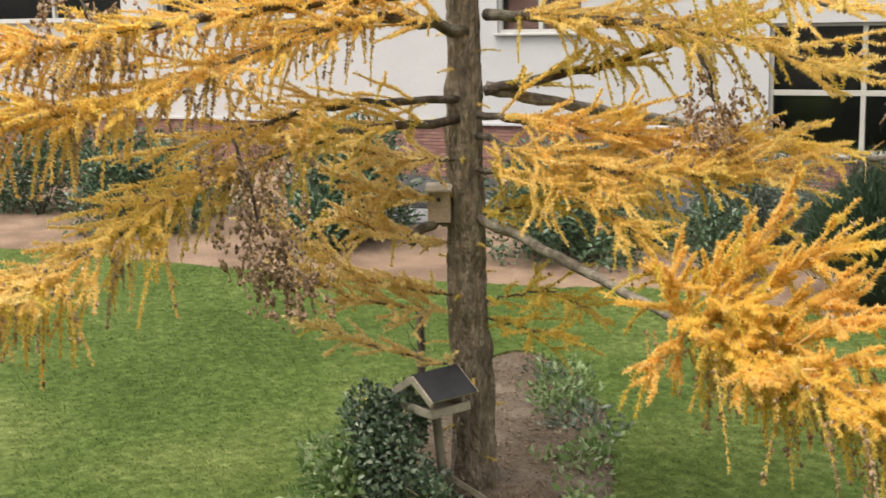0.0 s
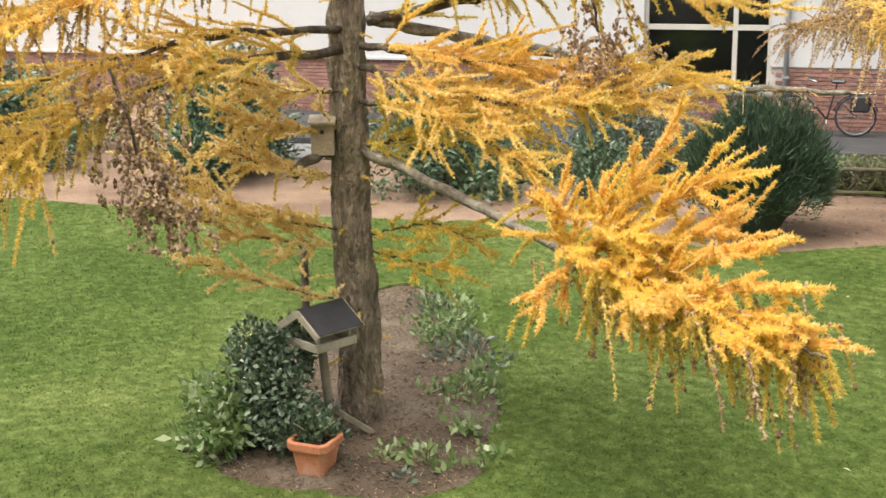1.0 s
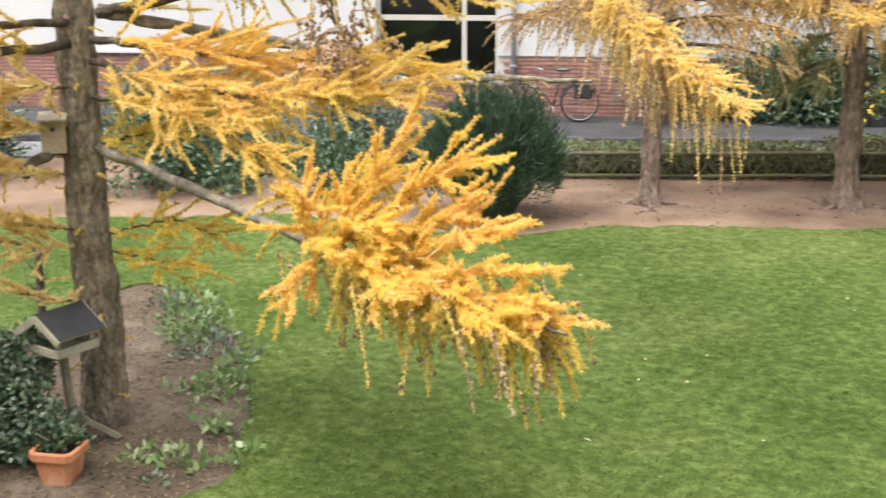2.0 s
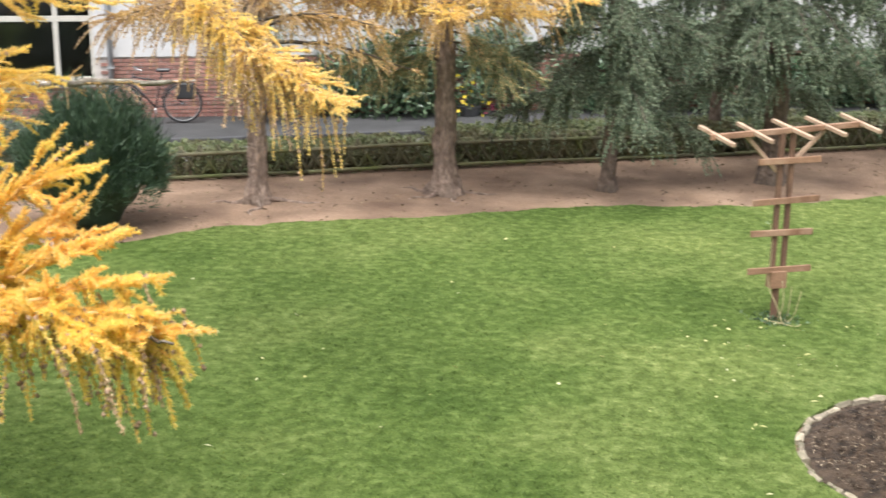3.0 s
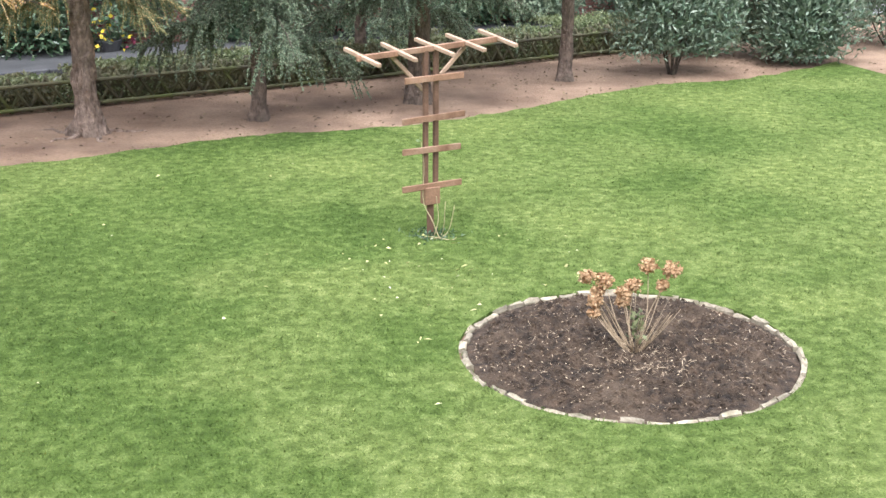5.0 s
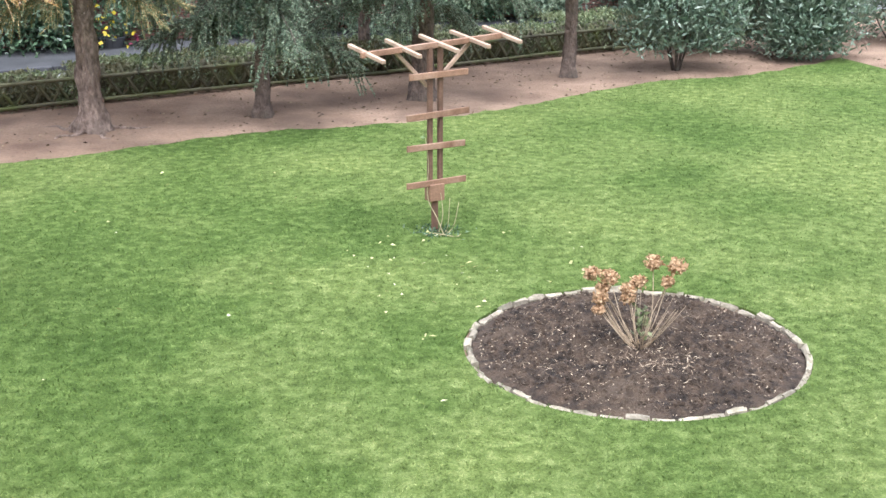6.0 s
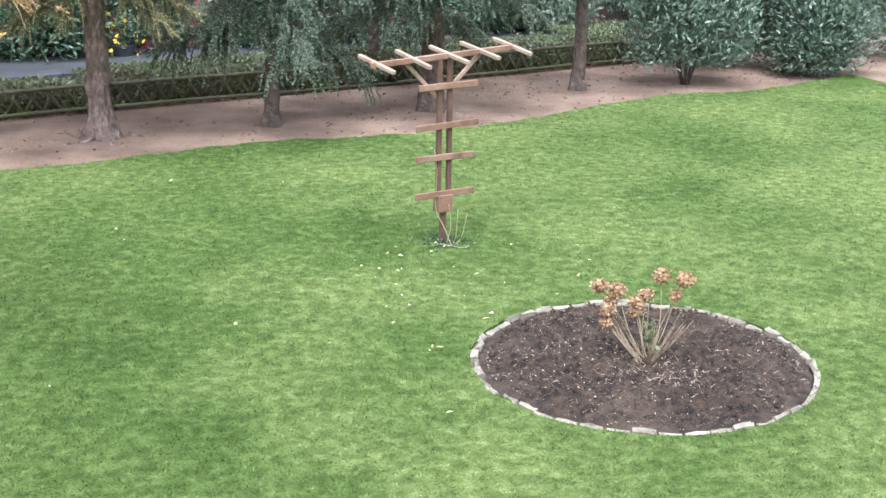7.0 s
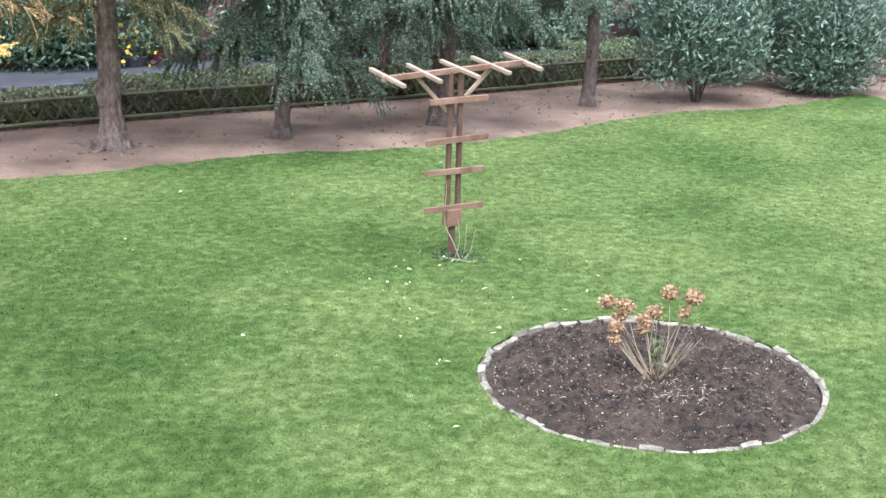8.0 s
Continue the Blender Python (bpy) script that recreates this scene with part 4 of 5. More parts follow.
        q = limb(t, [(base[0], base[1], z), (base[0] + 0.5 * out * math.cos(a), base[1] + 0.5 * out * math.sin(a), z - 0.05 * out), (base[0] + out * math.cos(a), base[1] + out * math.sin(a), z - 0.4 * out)], 0.02, 0.005, 8)
        f.spray(q, 0.25, 1.0, 26, 0.45, "spruce", 0.92, "spruce", -0.2, 0, 2, 2.8, 0.036, 6, 0.6, 0.35, 0.05)
    f.make(t, NEEDLE_WORDS)


spruce((-2.45, 17.9, 0), 0.10, 8.5, 1.15, 1.75, "spruce with drooping dark green branches over bare soil", 0.3, front=9)
spruce((-0.18, 19.2, 0), 0.17, 9.5, 1.35, 2.2, "larger spruce with a thick dark trunk", 1.2, front=10)
spruce((2.25, 21.05, 0), 0.105, 8.5, 1.95, 1.35, "slim spruce with high drooping branches", 2.2, front=7)
spruce((-1.2, 21.6, 0), 0.10, 7, 1.1, 1.5, "dark spruce standing behind the fence", 3.0, 0.34)


# ---- shrubs, hedge, plants ----
def shrub_leaves(c, r, n, L, W, lumps=7, shell=0.55, flat=0.0, up=0.25, seed=0, low=0.0):
    """Leaves round a lumpy, uneven crown: places, ways and facings."""
    g = np.random.default_rng(seed + 11)
    cen = unit(g.normal(size=(lumps, 3))) * np.array([0.55, 0.55, 0.5])
    cen[:, 2] = np.linspace(-0.62, 0.55, lumps)
    cen[:, :2] *= (1.25 - 0.75 * np.clip(cen[:, 2:3], 0, 1))
    size = 0.42 + 0.28 * g.random(lumps)
    k = g.integers(0, lumps, n)
    d = unit(g.normal(size=(n, 3)))
    rad = size[k] * (shell + (1 - shell) * g.random(n)) * (0.9 + 0.25 * g.random(n))
    p = cen[k] + d * rad[:, None]
    p = np.array(c) + p * np.array(r)
    keep = p[:, 2] > low
    p, d = p[keep], d[keep]
    D = unit(d * 0.7 + g.normal(size=d.shape) * 0.55 + np.array([0, 0, up]))
    N = unit(d + g.normal(size=d.shape) * 0.6 + np.array([0, 0, 0.5]))
    m = len(p)
    return leaves(p, D, N, L * (0.65 + 0.6 * g.random(m)), W * (0.7 + 0.5 * g.random(m)))


def shrub(name, base, r, n, L, W, material, label, seed, height=None, stems=7, lumps=8, category="shrub", extra=None, up=0.25, shell=0.55, lift=0.0):
    t = thing(name, (base[0], base[1], 0), label, category)
    c = (base[0], base[1], (height or r[2]) + lift)
    chunk = shrub_leaves(c, r, n, L, W, lumps, shell, up=up, seed=seed, low=0.03 + lift)
    tagged(bulk("foliage", chunk, material, t), kind="stuff")
    g = np.random.default_rng(seed)
    for k in range(stems):
        a = k * 6.28 / stems + g.random()
        e = (base[0] + 0.5 * r[0] * math.cos(a), base[1] + 0.5 * r[1] * math.sin(a), c[2] + 0.3 * r[2])
        m = (base[0] + 0.22 * r[0] * math.cos(a), base[1] + 0.22 * r[1] * math.sin(a), c[2] * 0.4)
        tube_part("stem", curve_points([(base[0] + 0.05 * math.cos(a), base[1] + 0.05 * math.sin(a), -0.03), m, e], 8), np.linspace(0.022, 0.007, 8), "limb_bark", t, 5)
    if extra:
        for mat_name, chunk2, words in extra:
            tagged(bulk("foliage", chunk2, mat_name, t, words), kind="stuff")
    return t


# yew-like bush at the corner of the lawn
yew = thing("yew_bush", (-8.35, 13.75, 0), "dense dark green yew bush beside the lawn", "shrub")
g = np.random.default_rng(5)
n = 26000
d = unit(g.normal(size=(n, 3)))
d[:, 2] = np.abs(d[:, 2]) * 1.0 - 0.35 * g.random(n)
bump = np.array([1 + 0.22 * noise.noise(Vector(v) * 2.3) + 0.14 * noise.noise(Vector(v) * 6) for v in d])
p = np.array([-8.35, 13.75, 0.72]) + d * np.array([0.92, 0.92, 1.12]) * (bump * (0.72 + 0.3 * g.random(n)))[:, None]
p = p[p[:, 2] > 0.03]
dd = unit(unit(p - np.array([-8.35, 13.75, 0.3])) + g.normal(size=p.shape) * 0.5 + np.array([0, 0, 0.5]))
tagged(bulk("foliage", needles(p, dd, 0.07 + 0.09 * g.random(len(p)), 0.016), "yew", yew), kind="stuff")
bm = bmesh.new()
bmesh.ops.create_icosphere(bm, subdivisions=4, radius=1)
for v in bm.verts:
    k = 0.66 * (1 + 0.2 * noise.noise(v.co * 2.3))
    v.co = Vector((-8.35 + v.co.x * 0.92 * k, 13.75 + v.co.y * 0.92 * k, max(0.0, 0.72 + v.co.z * 1.12 * k)))
part("inner_growth", bm, "yew", yew, "dark inner growth", smooth=True)

# big laurels at the far end of the lawn
for base, r, n, s, st in (((4.15, 21.65), (0.98, 0.85, 1.15), 8000, 21, 9), ((6.35, 23.1), (1.4, 1.0, 1.25), 13000, 22, 9), ((9.0, 24.9), (1.6, 1.3, 1.3), 6000, 23, 7)):
    shrub("laurel_bush", base, r, int(n * 1.25), 0.132, 0.042, "laurel", "large glossy cherry laurel on bare soil", s, r[2] * 0.85, st, 16, up=0.55, lift=0.34 if s == 21 else 0.08)
shrub("laurel_bush", (5.2, 23.6), (1.5, 1.0, 1.5), 8000, 0.12, 0.04, "laurel", "tall cherry laurel behind the others", 24, 1.3, 6, 11, up=0.35)
# shrubs before the house
shrub("rhododendron", (-16.6, 11.35), (0.95, 0.9, 1.1), 9000, 0.13, 0.05, "rhodo", "rounded dark rhododendron before the house", 31, 0.95, 7, 12)
shrub("rhododendron", (-20.1, 9.6), (1.2, 1.0, 0.95), 6500, 0.13, 0.05, "rhodo", "wide dark rhododendron by the path", 32, 0.85, 6, 10)
shrub("rhododendron", (-23.5, 9.2), (1.5, 1.1, 1.1), 6000, 0.14, 0.05, "rhodo", "dark shrub at the end of the lawn", 36, 1.0, 6, 10)
shrub("rhododendron", (-13.2, 13.0), (1.2, 0.9, 1.05), 7500, 0.12, 0.05, "rhodo", "low dark shrub before the house", 33, 0.7, 6, 10)
shrub("grey_leaved_shrub", (-11.4, 15.4), (1.2, 0.8, 0.95), 5200, 0.13, 0.036, "variegated", "grey-green long-leaved shrub behind the yew", 34, 0.78, 7, 11, up=0.5)
shrub("grey_leaved_shrub", (-14.2, 14.9), (1.4, 0.8, 0.95), 4600, 0.12, 0.036, "variegated", "grey-green shrub along the house", 35, 0.6, 7, 10, up=0.5)
shrub("rhododendron", (-10.9, 13.6), (0.6, 0.55, 0.55), 2200, 0.10, 0.04, "rhodo", "small dark shrub beside the yew", 37, 0.5, 5, 8)
shrub("rhododendron", (-17.6, 12.2), (1.3, 1.0, 1.15), 6500, 0.13, 0.05, "rhodo", "dark shrub between path and lawn", 38, 0.8, 5, 10)
shrub("grey_leaved_shrub", (-21.2, 11.2), (1.3, 1.0, 0.8), 4500, 0.13, 0.045, "hedge", "olive-green shrub near the house", 39, 0.7, 5, 10)
# conifer and dark shrubs against the brick wall behind the path
shrub("dark_conifer_shrub", (-9.6, 22.0), (0.9, 0.8, 1.0), 4200, 0.09, 0.022, "spruce", "blue-green conifer shrub before the brick wall", 41, 1.3, 5, 11)
for x, off, s, sx, hz, mt in ((-7.6, 0.6, 42, 1.2, 1.0, "rhodo"), (-6.2, 0.9, 48, 1.0, 1.25, "spruce"), (-3.6, 0.5, 43, 1.1, 0.8, "rhodo"), (-2.0, 0.2, 44, 1.4, 1.3, "spruce"), (0.2, 0.6, 49, 1.4, 1.15, "rhodo"), (2.0, 0.0, 45, 1.5, 1.3, "spruce"),
                           (4.2, 0.3, 46, 1.5, 1.2, "laurel"), (6.6, 0.2, 47, 1.6, 1.5, "rhodo"), (9.5, 0.2, 50, 1.8, 1.6, "spruce"), (-9.0, 1.2, 51, 1.0, 0.9, "rhodo"), (-4.9, 1.3, 52, 1.2, 1.15, "spruce"), (-0.9, 1.5, 53, 1.4, 1.3, "rhodo"), (1.2, 1.6, 54, 1.3, 1.4, "spruce"), (3.2, 1.7, 55, 1.5, 1.4, "rhodo")):
    y = 24.0 + 0.5 * (x + 6.0) + off
    hz *= 0.62 if x > -1.5 else 1.0
    shrub("evergreen_shrub", (x, y), (sx * 1.1, 0.8, hz), 5200, 0.15, 0.055, mt, "dark evergreen shrub against the house wall", s, hz * 0.85, 5, 11)

# hedge behind the fence
def hedge_leaves(s0, s1, o0, o1, top, n, seed):
    g = np.random.default_rng(seed)
    s, o, z = s0 + (s1 - s0) * g.random(n), o0 + (o1 - o0) * g.random(n), g.random(n)
    tops = np.array([top * (1 + 0.16 * noise.noise(Vector((a * 0.9, 0, seed))) + 0.12 * noise.noise(Vector((a * 3.1, b * 3, seed)))) for a, b in zip(s, o)])
    shell = g.random(n) < 0.55
    z = np.where(shell, tops * (0.9 + 0.12 * g.random(n)), z * tops)
    o = np.where(shell | (g.random(n) < 0.4), o, np.where(g.random(n) < 0.3, -0.10 + 0.1 * g.random(n), o0 + 0.16 * g.random(n)))
    P = np.array([by_fence(a, b, c) for a, b, c in zip(s, o, z)])
    D = unit(g.normal(size=(n, 3)) + np.array([-0.1, -0.3, 0.5]))
    N = unit(g.normal(size=(n, 3)) * 0.7 + np.array([0.2, -0.4, 0.7]))
    return leaves(P, D, N, 0.045 + 0.035 * g.random(n), 0.022 + 0.02 * g.random(n))


for k, (s0, s1, top, mt) in enumerate(((-3, 3.4, 0.42, "hedge"), (3.4, 7.2, 0.40, "hedge"), (7.2, 10.4, 0.54, "hedge"), (10.4, 16, 0.52, "hedge"), (16, 23, 0.62, "hedge"))):
    h = thing("hedge", by_fence((s0 + s1) / 2, 0.5), "low trimmed hedge growing through the lattice fence", "hedge", "hedge behind the fence")
    tagged(bulk("foliage", hedge_leaves(s0, s1, 0.05, 0.95, top, int(2100 * (s1 - s0)), k), mt, h), kind="stuff")
    # added core box in fence-wood colour, standing in for the hedge's shaded inside
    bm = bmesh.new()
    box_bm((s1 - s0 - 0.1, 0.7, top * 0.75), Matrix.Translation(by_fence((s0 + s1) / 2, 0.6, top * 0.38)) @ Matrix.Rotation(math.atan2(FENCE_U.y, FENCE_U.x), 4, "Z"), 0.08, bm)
    part("inner_growth", bm, "fence_wood", h, "solid core box filling the hedge's shaded inside")

# lattice fence of crossed half-round pales
panel = thing("fence_panel", (0, 0, 0), "low weathered lattice fence panel with crossed pales", "fence", "fence along the soil strip")
PL = 2.4
for z, nm in ((0.40, "rail"), (0.06, "rail")):
    tube_part(nm, [(-0.02, -0.095, z), (PL / 2, -0.092, z + 0.006), (PL + 0.01, -0.095, z)], [0.029] * 3, "fence_wood", panel, 8)
for k in range(9):
    x = 0.13 + k * 0.27
    for sgn, y in ((1, -0.04), (-1, -0.065)):
        tube_part("pale", [(x - 0.16 * sgn, y, 0.02), (x, y, 0.27), (x + 0.16 * sgn, y, 0.52)], [0.026, 0.027, 0.024], "fence_wood", panel, 6)
tube_part("post", [(0, 0.06, -0.1), (0, 0.06, 0.3), (0, 0.06, 0.56)], [0.05, 0.05, 0.048], "fence_wood", panel, 8)
turn = math.atan2(FENCE_U.y, FENCE_U.x)
shift = -2.05
panel.matrix_basis = Matrix.Translation(by_fence(shift, 0)) @ Matrix.Rotation(turn, 4, "Z")
for k in range(1, 10):
    copy_thing(panel, Matrix.Translation(by_fence(shift + PL * k, 0, 0.012 * math.sin(k * 2.0))) @ Matrix.Rotation(turn + 0.01 * math.sin(k * 3), 4, "Z") @ pose(0, 0, 0, 0, 0.5 * math.sin(k * 1.7)))

# ---- rose trellis on the lawn ----
trellis = thing("rose_trellis", (0.0, 12.24, 0), "red-brown wooden rose trellis with a slatted top", "trellis")
tx = Vector((0.85, 0.49, 0)).normalized()      # along the bars
tn = Vector((-tx.y, tx.x, 0))                  # away from the viewer
tc = Vector((0.0, 12.24, 0))
for s in (-0.055, 0.060):
    beam("post", tc + tx * s + Vector((0, 0, 0.36)), tc + tx * (s + 0.006) + Vector((0, 0, 1.885)), 0.046, 0.046, "post_wood", trellis)
beam("foot_post", tc + Vector((0, 0, -0.1)), tc + Vector((0, 0, 0.36)), 0.07, 0.07, "post_wood", trellis)
part("foot_block", box_bm((0.165, 0.12, 0.175), Matrix.Translation(tc + Vector((0, 0, 0.44))) @ Matrix.Rotation(math.atan2(tx.y, tx.x), 4, "Z"), 0.006), "trellis_wood", trellis)
for z, s0, s1, rise in ((1.615, -0.30, 0.36, 0.004), (1.226, -0.33, 0.375, 0.010), (0.911, -0.33, 0.33, -0.003), (0.540, -0.335, 0.34, 0.0)):
    o = -tn * 0.036
    beam("bar", tc + tx * s0 + o + Vector((0, 0, z - rise)), tc + tx * s1 + o + Vector((0, 0, z + rise)), 0.022, 0.062, "trellis_wood", trellis)
beam("top_beam", tc + tx * -0.79 + Vector((0, 0, 1.862)), tc + tx * 0.80 + Vector((0, 0, 1.935)), 0.045, 0.055, "trellis_wood", trellis)
for k, s in enumerate((-0.734, -0.343, 0.048, 0.400, 0.772)):
    c = tc + tx * s + Vector((0, 0, 1.908 + 0.046 * s))
    d = (Vector((-0.34, 0.60, 0.055)) + Vector((0.02, 0, 0)) * math.sin(k * 2)).normalized()
    beam("roof_slat", c - d * 0.36, c + d * 0.36, 0.042, 0.036, "slat_wood", trellis, "pale slat")
beam("brace", tc + tx * -0.416 + tn * 0.03 + Vector((0, 0, 1.865)), tc + tx * -0.064 + tn * 0.03 + Vector((0, 0, 1.50)), 0.028, 0.04, "slat_wood", trellis, "pale diagonal brace")
beam("brace", tc + tx * 0.412 + tn * 0.03 + Vector((0, 0, 1.885)), tc + tx * 0.135 + tn * 0.03 + Vector((0, 0, 1.63)), 0.028, 0.04, "slat_wood", trellis, "pale diagonal brace")
climber = thing("climbing_rose", (0.02, 12.18, 0), "thin pale rose shoots climbing the trellis foot", "plant")
for pts in ([(0.1, 12.11, 0), (0.02, 12.14, 0.2), (-0.07, 12.16, 0.4), (-0.06, 12.18, 0.75), (-0.09, 12.18, 1.0)], [(0.05, 12.10, 0.0), (0.18, 12.06, 0.12), (0.24, 12.06, 0.38)],
            [(0.0, 12.10, 0), (0.12, 12.06, 0.1), (0.15, 12.06, 0.42)], [(-0.12, 12.11, 0.0), (-0.02, 12.06, 0.06), (0.2, 12.04, 0.03), (0.26, 12.06, 0.05)], [(0.03, 12.14, 0), (0.08, 12.14, 0.22), (0.06, 12.14, 0.45)]):
    tube_part("shoot", curve_points(pts, 14), np.linspace(0.006, 0.003, 14), "vine", climber, 5)
g = np.random.default_rng(3)
P = np.array([0.02, 12.16, 0.0]) + g.normal(size=(260, 3)) * np.array([0.12, 0.1, 0.0]) + np.array([0, 0, 1]) * g.random((260, 1)) * 0.07
tagged(bulk("foliage", leaves(P, unit(g.normal(size=P.shape) + np.array([0, 0, 0.6])), unit(g.normal(size=P.shape) + np.array([0, 0, 1.0])), 0.03 + 0.03 * g.random(260), 0.015 + 0.01 * g.random(260)), "rhodo", climber), kind="stuff")
bulk("leaf", leaves(np.array([[-0.09, 12.18, 1.0]] * 3), unit(g.normal(size=(3, 3)) + np.array([0, 0, 1])), unit(g.normal(size=(3, 3))), np.full(3, 0.06), np.full(3, 0.03)), "fresh", climber, "single green leaf")

# ---- hydrangea with dry flower heads ----
HY = np.array([1.55, 9.0, 0.05])
hydrangea = thing("hydrangea", tuple(HY), "bare hydrangea stalks with dry brown flower heads", "plant")
HEADS = [(1.65, 9.10, 0.745, 0.072), (1.83, 9.09, 0.715, 0.072), (1.76, 9.06, 0.605, 0.045), (1.19, 9.10, 0.66, 0.062), (1.32, 9.08, 0.635, 0.070), (1.27, 9.08, 0.55, 0.05),
         (1.54, 9.08, 0.60, 0.058), (1.47, 9.06, 0.54, 0.064), (1.46, 9.05, 0.48, 0.05), (1.25, 9.05, 0.48, 0.055), (1.24, 9.03, 0.39, 0.042)]
for x, y, z, r in HEADS:
    head = np.array([x, y, z])
    mid = HY + (head - HY) * 0.45 + np.array([0.02 * g.normal(), 0.05 * g.normal(), -0.03])
    st = tube_part("stalk", curve_points([HY + g.normal(size=3) * 0.02 * np.array([1, 1, 0]), mid, head], 10), np.linspace(0.0045, 0.003, 10), "stalk", hydrangea, 5)
    m = 260
    d = unit(g.normal(size=(m, 3)))
    P = head + d * np.array([r, r, r * 0.8]) * (0.45 + 0.6 * g.random((m, 1)))
    side = unit(np.cross(d, g.normal(size=d.shape)) + d * 0.6 * g.normal(size=(m, 1)))
    d = unit(d + g.normal(size=d.shape) * 0.7)
    bulk("flower_head", leaves(P, side, d, 0.022 + 0.014 * g.random(m), 0.018 + 0.01 * g.random(m)), "petals", hydrangea, "dry brown flower head")
for k in range(44):
    a, ln = g.random() * 6.28, 0.18 + 0.34 * g.random()
    e = HY + np.array([math.cos(a) * ln * 0.75, math.sin(a) * ln * 0.6, ln * 0.9])
    tube_part("stalk", curve_points([HY + g.normal(size=3) * 0.03 * np.array([1, 1, 0]), HY + (e - HY) * 0.5 + np.array([0, 0, -0.03]), e], 7), np.linspace(0.0036, 0.0016, 7), "stalk", hydrangea, 4)
P = HY + np.array([0.02, 0.05, 0.22]) + g.normal(size=(40, 3)) * np.array([0.03, 0.03, 0.07])
tagged(bulk("old_leaf", leaves(P, unit(g.normal(size=P.shape) + np.array([0, 0, 0.5])), unit(g.normal(size=P.shape)), np.full(40, 0.07), np.full(40, 0.03)), "hedge", hydrangea, "withered yellow-green leaves"), kind="stuff")

# ---- bird feeder house on a stand ----
FEED = Vector((-7.05, 5.68, 0))
feeder = thing("bird_feeder", FEED, "wooden bird feeder with black felt roof on a braced post", "bird feeder")
ftop = Vector((-7.0, 5.56, 0.845))
rgt = Vector((0.62, 0.78, 0)).normalized()      # across the picture, along the ridge and back
gab = Vector((0.78, -0.62, 0)).normalized()     # towards the viewer
rid = (rgt * 0.80 - gab * 0.60).normalized()    # the way of the ridge, away to the right
wid = Vector((-rid.y, rid.x, 0)) * -1.0         # across the roof, to the viewer's right
if wid.dot(rgt) < 0:
    wid = -wid
up = Vector((0, 0, 1))
foot = Vector((-7.05, 5.68, 0))
tube_part("post", [foot, foot.lerp(ftop, 0.5), ftop], [0.036, 0.035, 0.034], "feeder_post", feeder, 8, 0.1)
for e in (Vector((-6.84, 6.00, 0.02)), Vector((-7.32, 5.52, 0.02)), Vector((-6.86, 5.46, 0.02))):
    s = foot.lerp(ftop, 0.40)
    beam("strut", s + (e - s) * 0.04, e, 0.028, 0.045, "feeder_post", feeder)
beam("ground_bar", Vector((-7.32, 5.52, 0.035)), Vector((-6.84, 6.00, 0.035)), 0.05, 0.05, "feeder_post", feeder)
RM = Matrix(((wid.x, rid.x, 0, ftop.x), (wid.y, rid.y, 0, ftop.y), (0, 0, 1, ftop.z), (0, 0, 0, 1))) @ Matrix.Diagonal((1.1, 1.1, 1.1, 1))
def fb(name, size, at, ry, material, label=""):
    return part(name, box_bm(size, RM @ pose(*at, 0, ry, 0), 0.004), material, feeder, label)
fb("floor_board", (0.30, 0.30, 0.018), (0, 0, 0.02), 0, "grey_wood")
for sx in (-1, 1):
    fb("side_rim", (0.016, 0.34, 0.06), (sx * 0.16, 0, 0.05), 0, "grey_wood", "pale rim board")
for sy in (-1, 1):
    fb("end_rim", (0.304, 0.016, 0.06), (0, sy * 0.162, 0.05), 0, "grey_wood", "pale rim board")
    for sx in (-1, 1):
        fb("corner_post", (0.022, 0.022, 0.10), (sx * 0.13, sy * 0.13, 0.10), 0, "grey_wood")
    for sx in (-1, 1):
        fb("gable_board", (0.255, 0.016, 0.05), (sx * 0.105, sy * 0.19, 0.200), sx * 32, "grey_wood", "pale gable board")
for sx in (-1, 1):
    slope = fb("roof_board", (0.25, 0.36, 0.014), (sx * 0.108, 0, 0.215), sx * 32, "grey_wood")
    part("felt", box_bm((0.256, 0.372, 0.006), RM @ pose(sx * 0.112, 0, 0.227, 0, sx * 32, 0), 0.002), "felt", slope, "black roofing felt")

# ---- nest box on the larch trunk ----
nb = thing("nest_box", (-7.24, 5.84, 2.22), "small pale wooden nest box hung on the larch trunk", "nest box")
nm = pose(-7.24, 5.84, 2.34, 0, 0, 46)
part("body", box_bm((0.17, 0.14, 0.25), nm, 0.004), "box_wood", nb)
part("roof", box_bm((0.20, 0.22, 0.018), nm @ pose(0, -0.02, 0.135, 8, 0, 0), 0.003), "grey_wood", nb)
# dark disc on the front paints the hole's shade; nothing is cut
bm = bmesh.new()
bmesh.ops.create_cone(bm, cap_ends=True, segments=16, radius1=0.017, radius2=0.017, depth=0.006, matrix=nm @ pose(0.0, -0.072, 0.05, 90))
part("entrance_disc", bm, "dark_paint", nb, "dark round disc painting the shade of the entrance hole")
part("backboard", box_bm((0.06, 0.016, 0.36), nm @ pose(0.03, 0.078, 0, 0, 0, 0), 0.002), "grey_wood", nb)

# ---- terracotta planter ----
POT = Vector((-6.70, 5.22, 0.035))
pot = thing("planter", POT, "square tapered terracotta planter with a thick rim", "planter")
bm = bmesh.new()
PM = Matrix.Translation(POT) @ Matrix.Rotation(radians(22), 4, "Z") @ Matrix.Diagonal((0.86, 0.86, 0.95, 1))
rings = []
for z, r in ((0.0, 0.115), (0.012, 0.122), (0.225, 0.162), (0.228, 0.185), (0.24, 0.19), (0.29, 0.193), (0.30, 0.186), (0.298, 0.158), (0.25, 0.150)):
    ring = []
    for k in range(24):
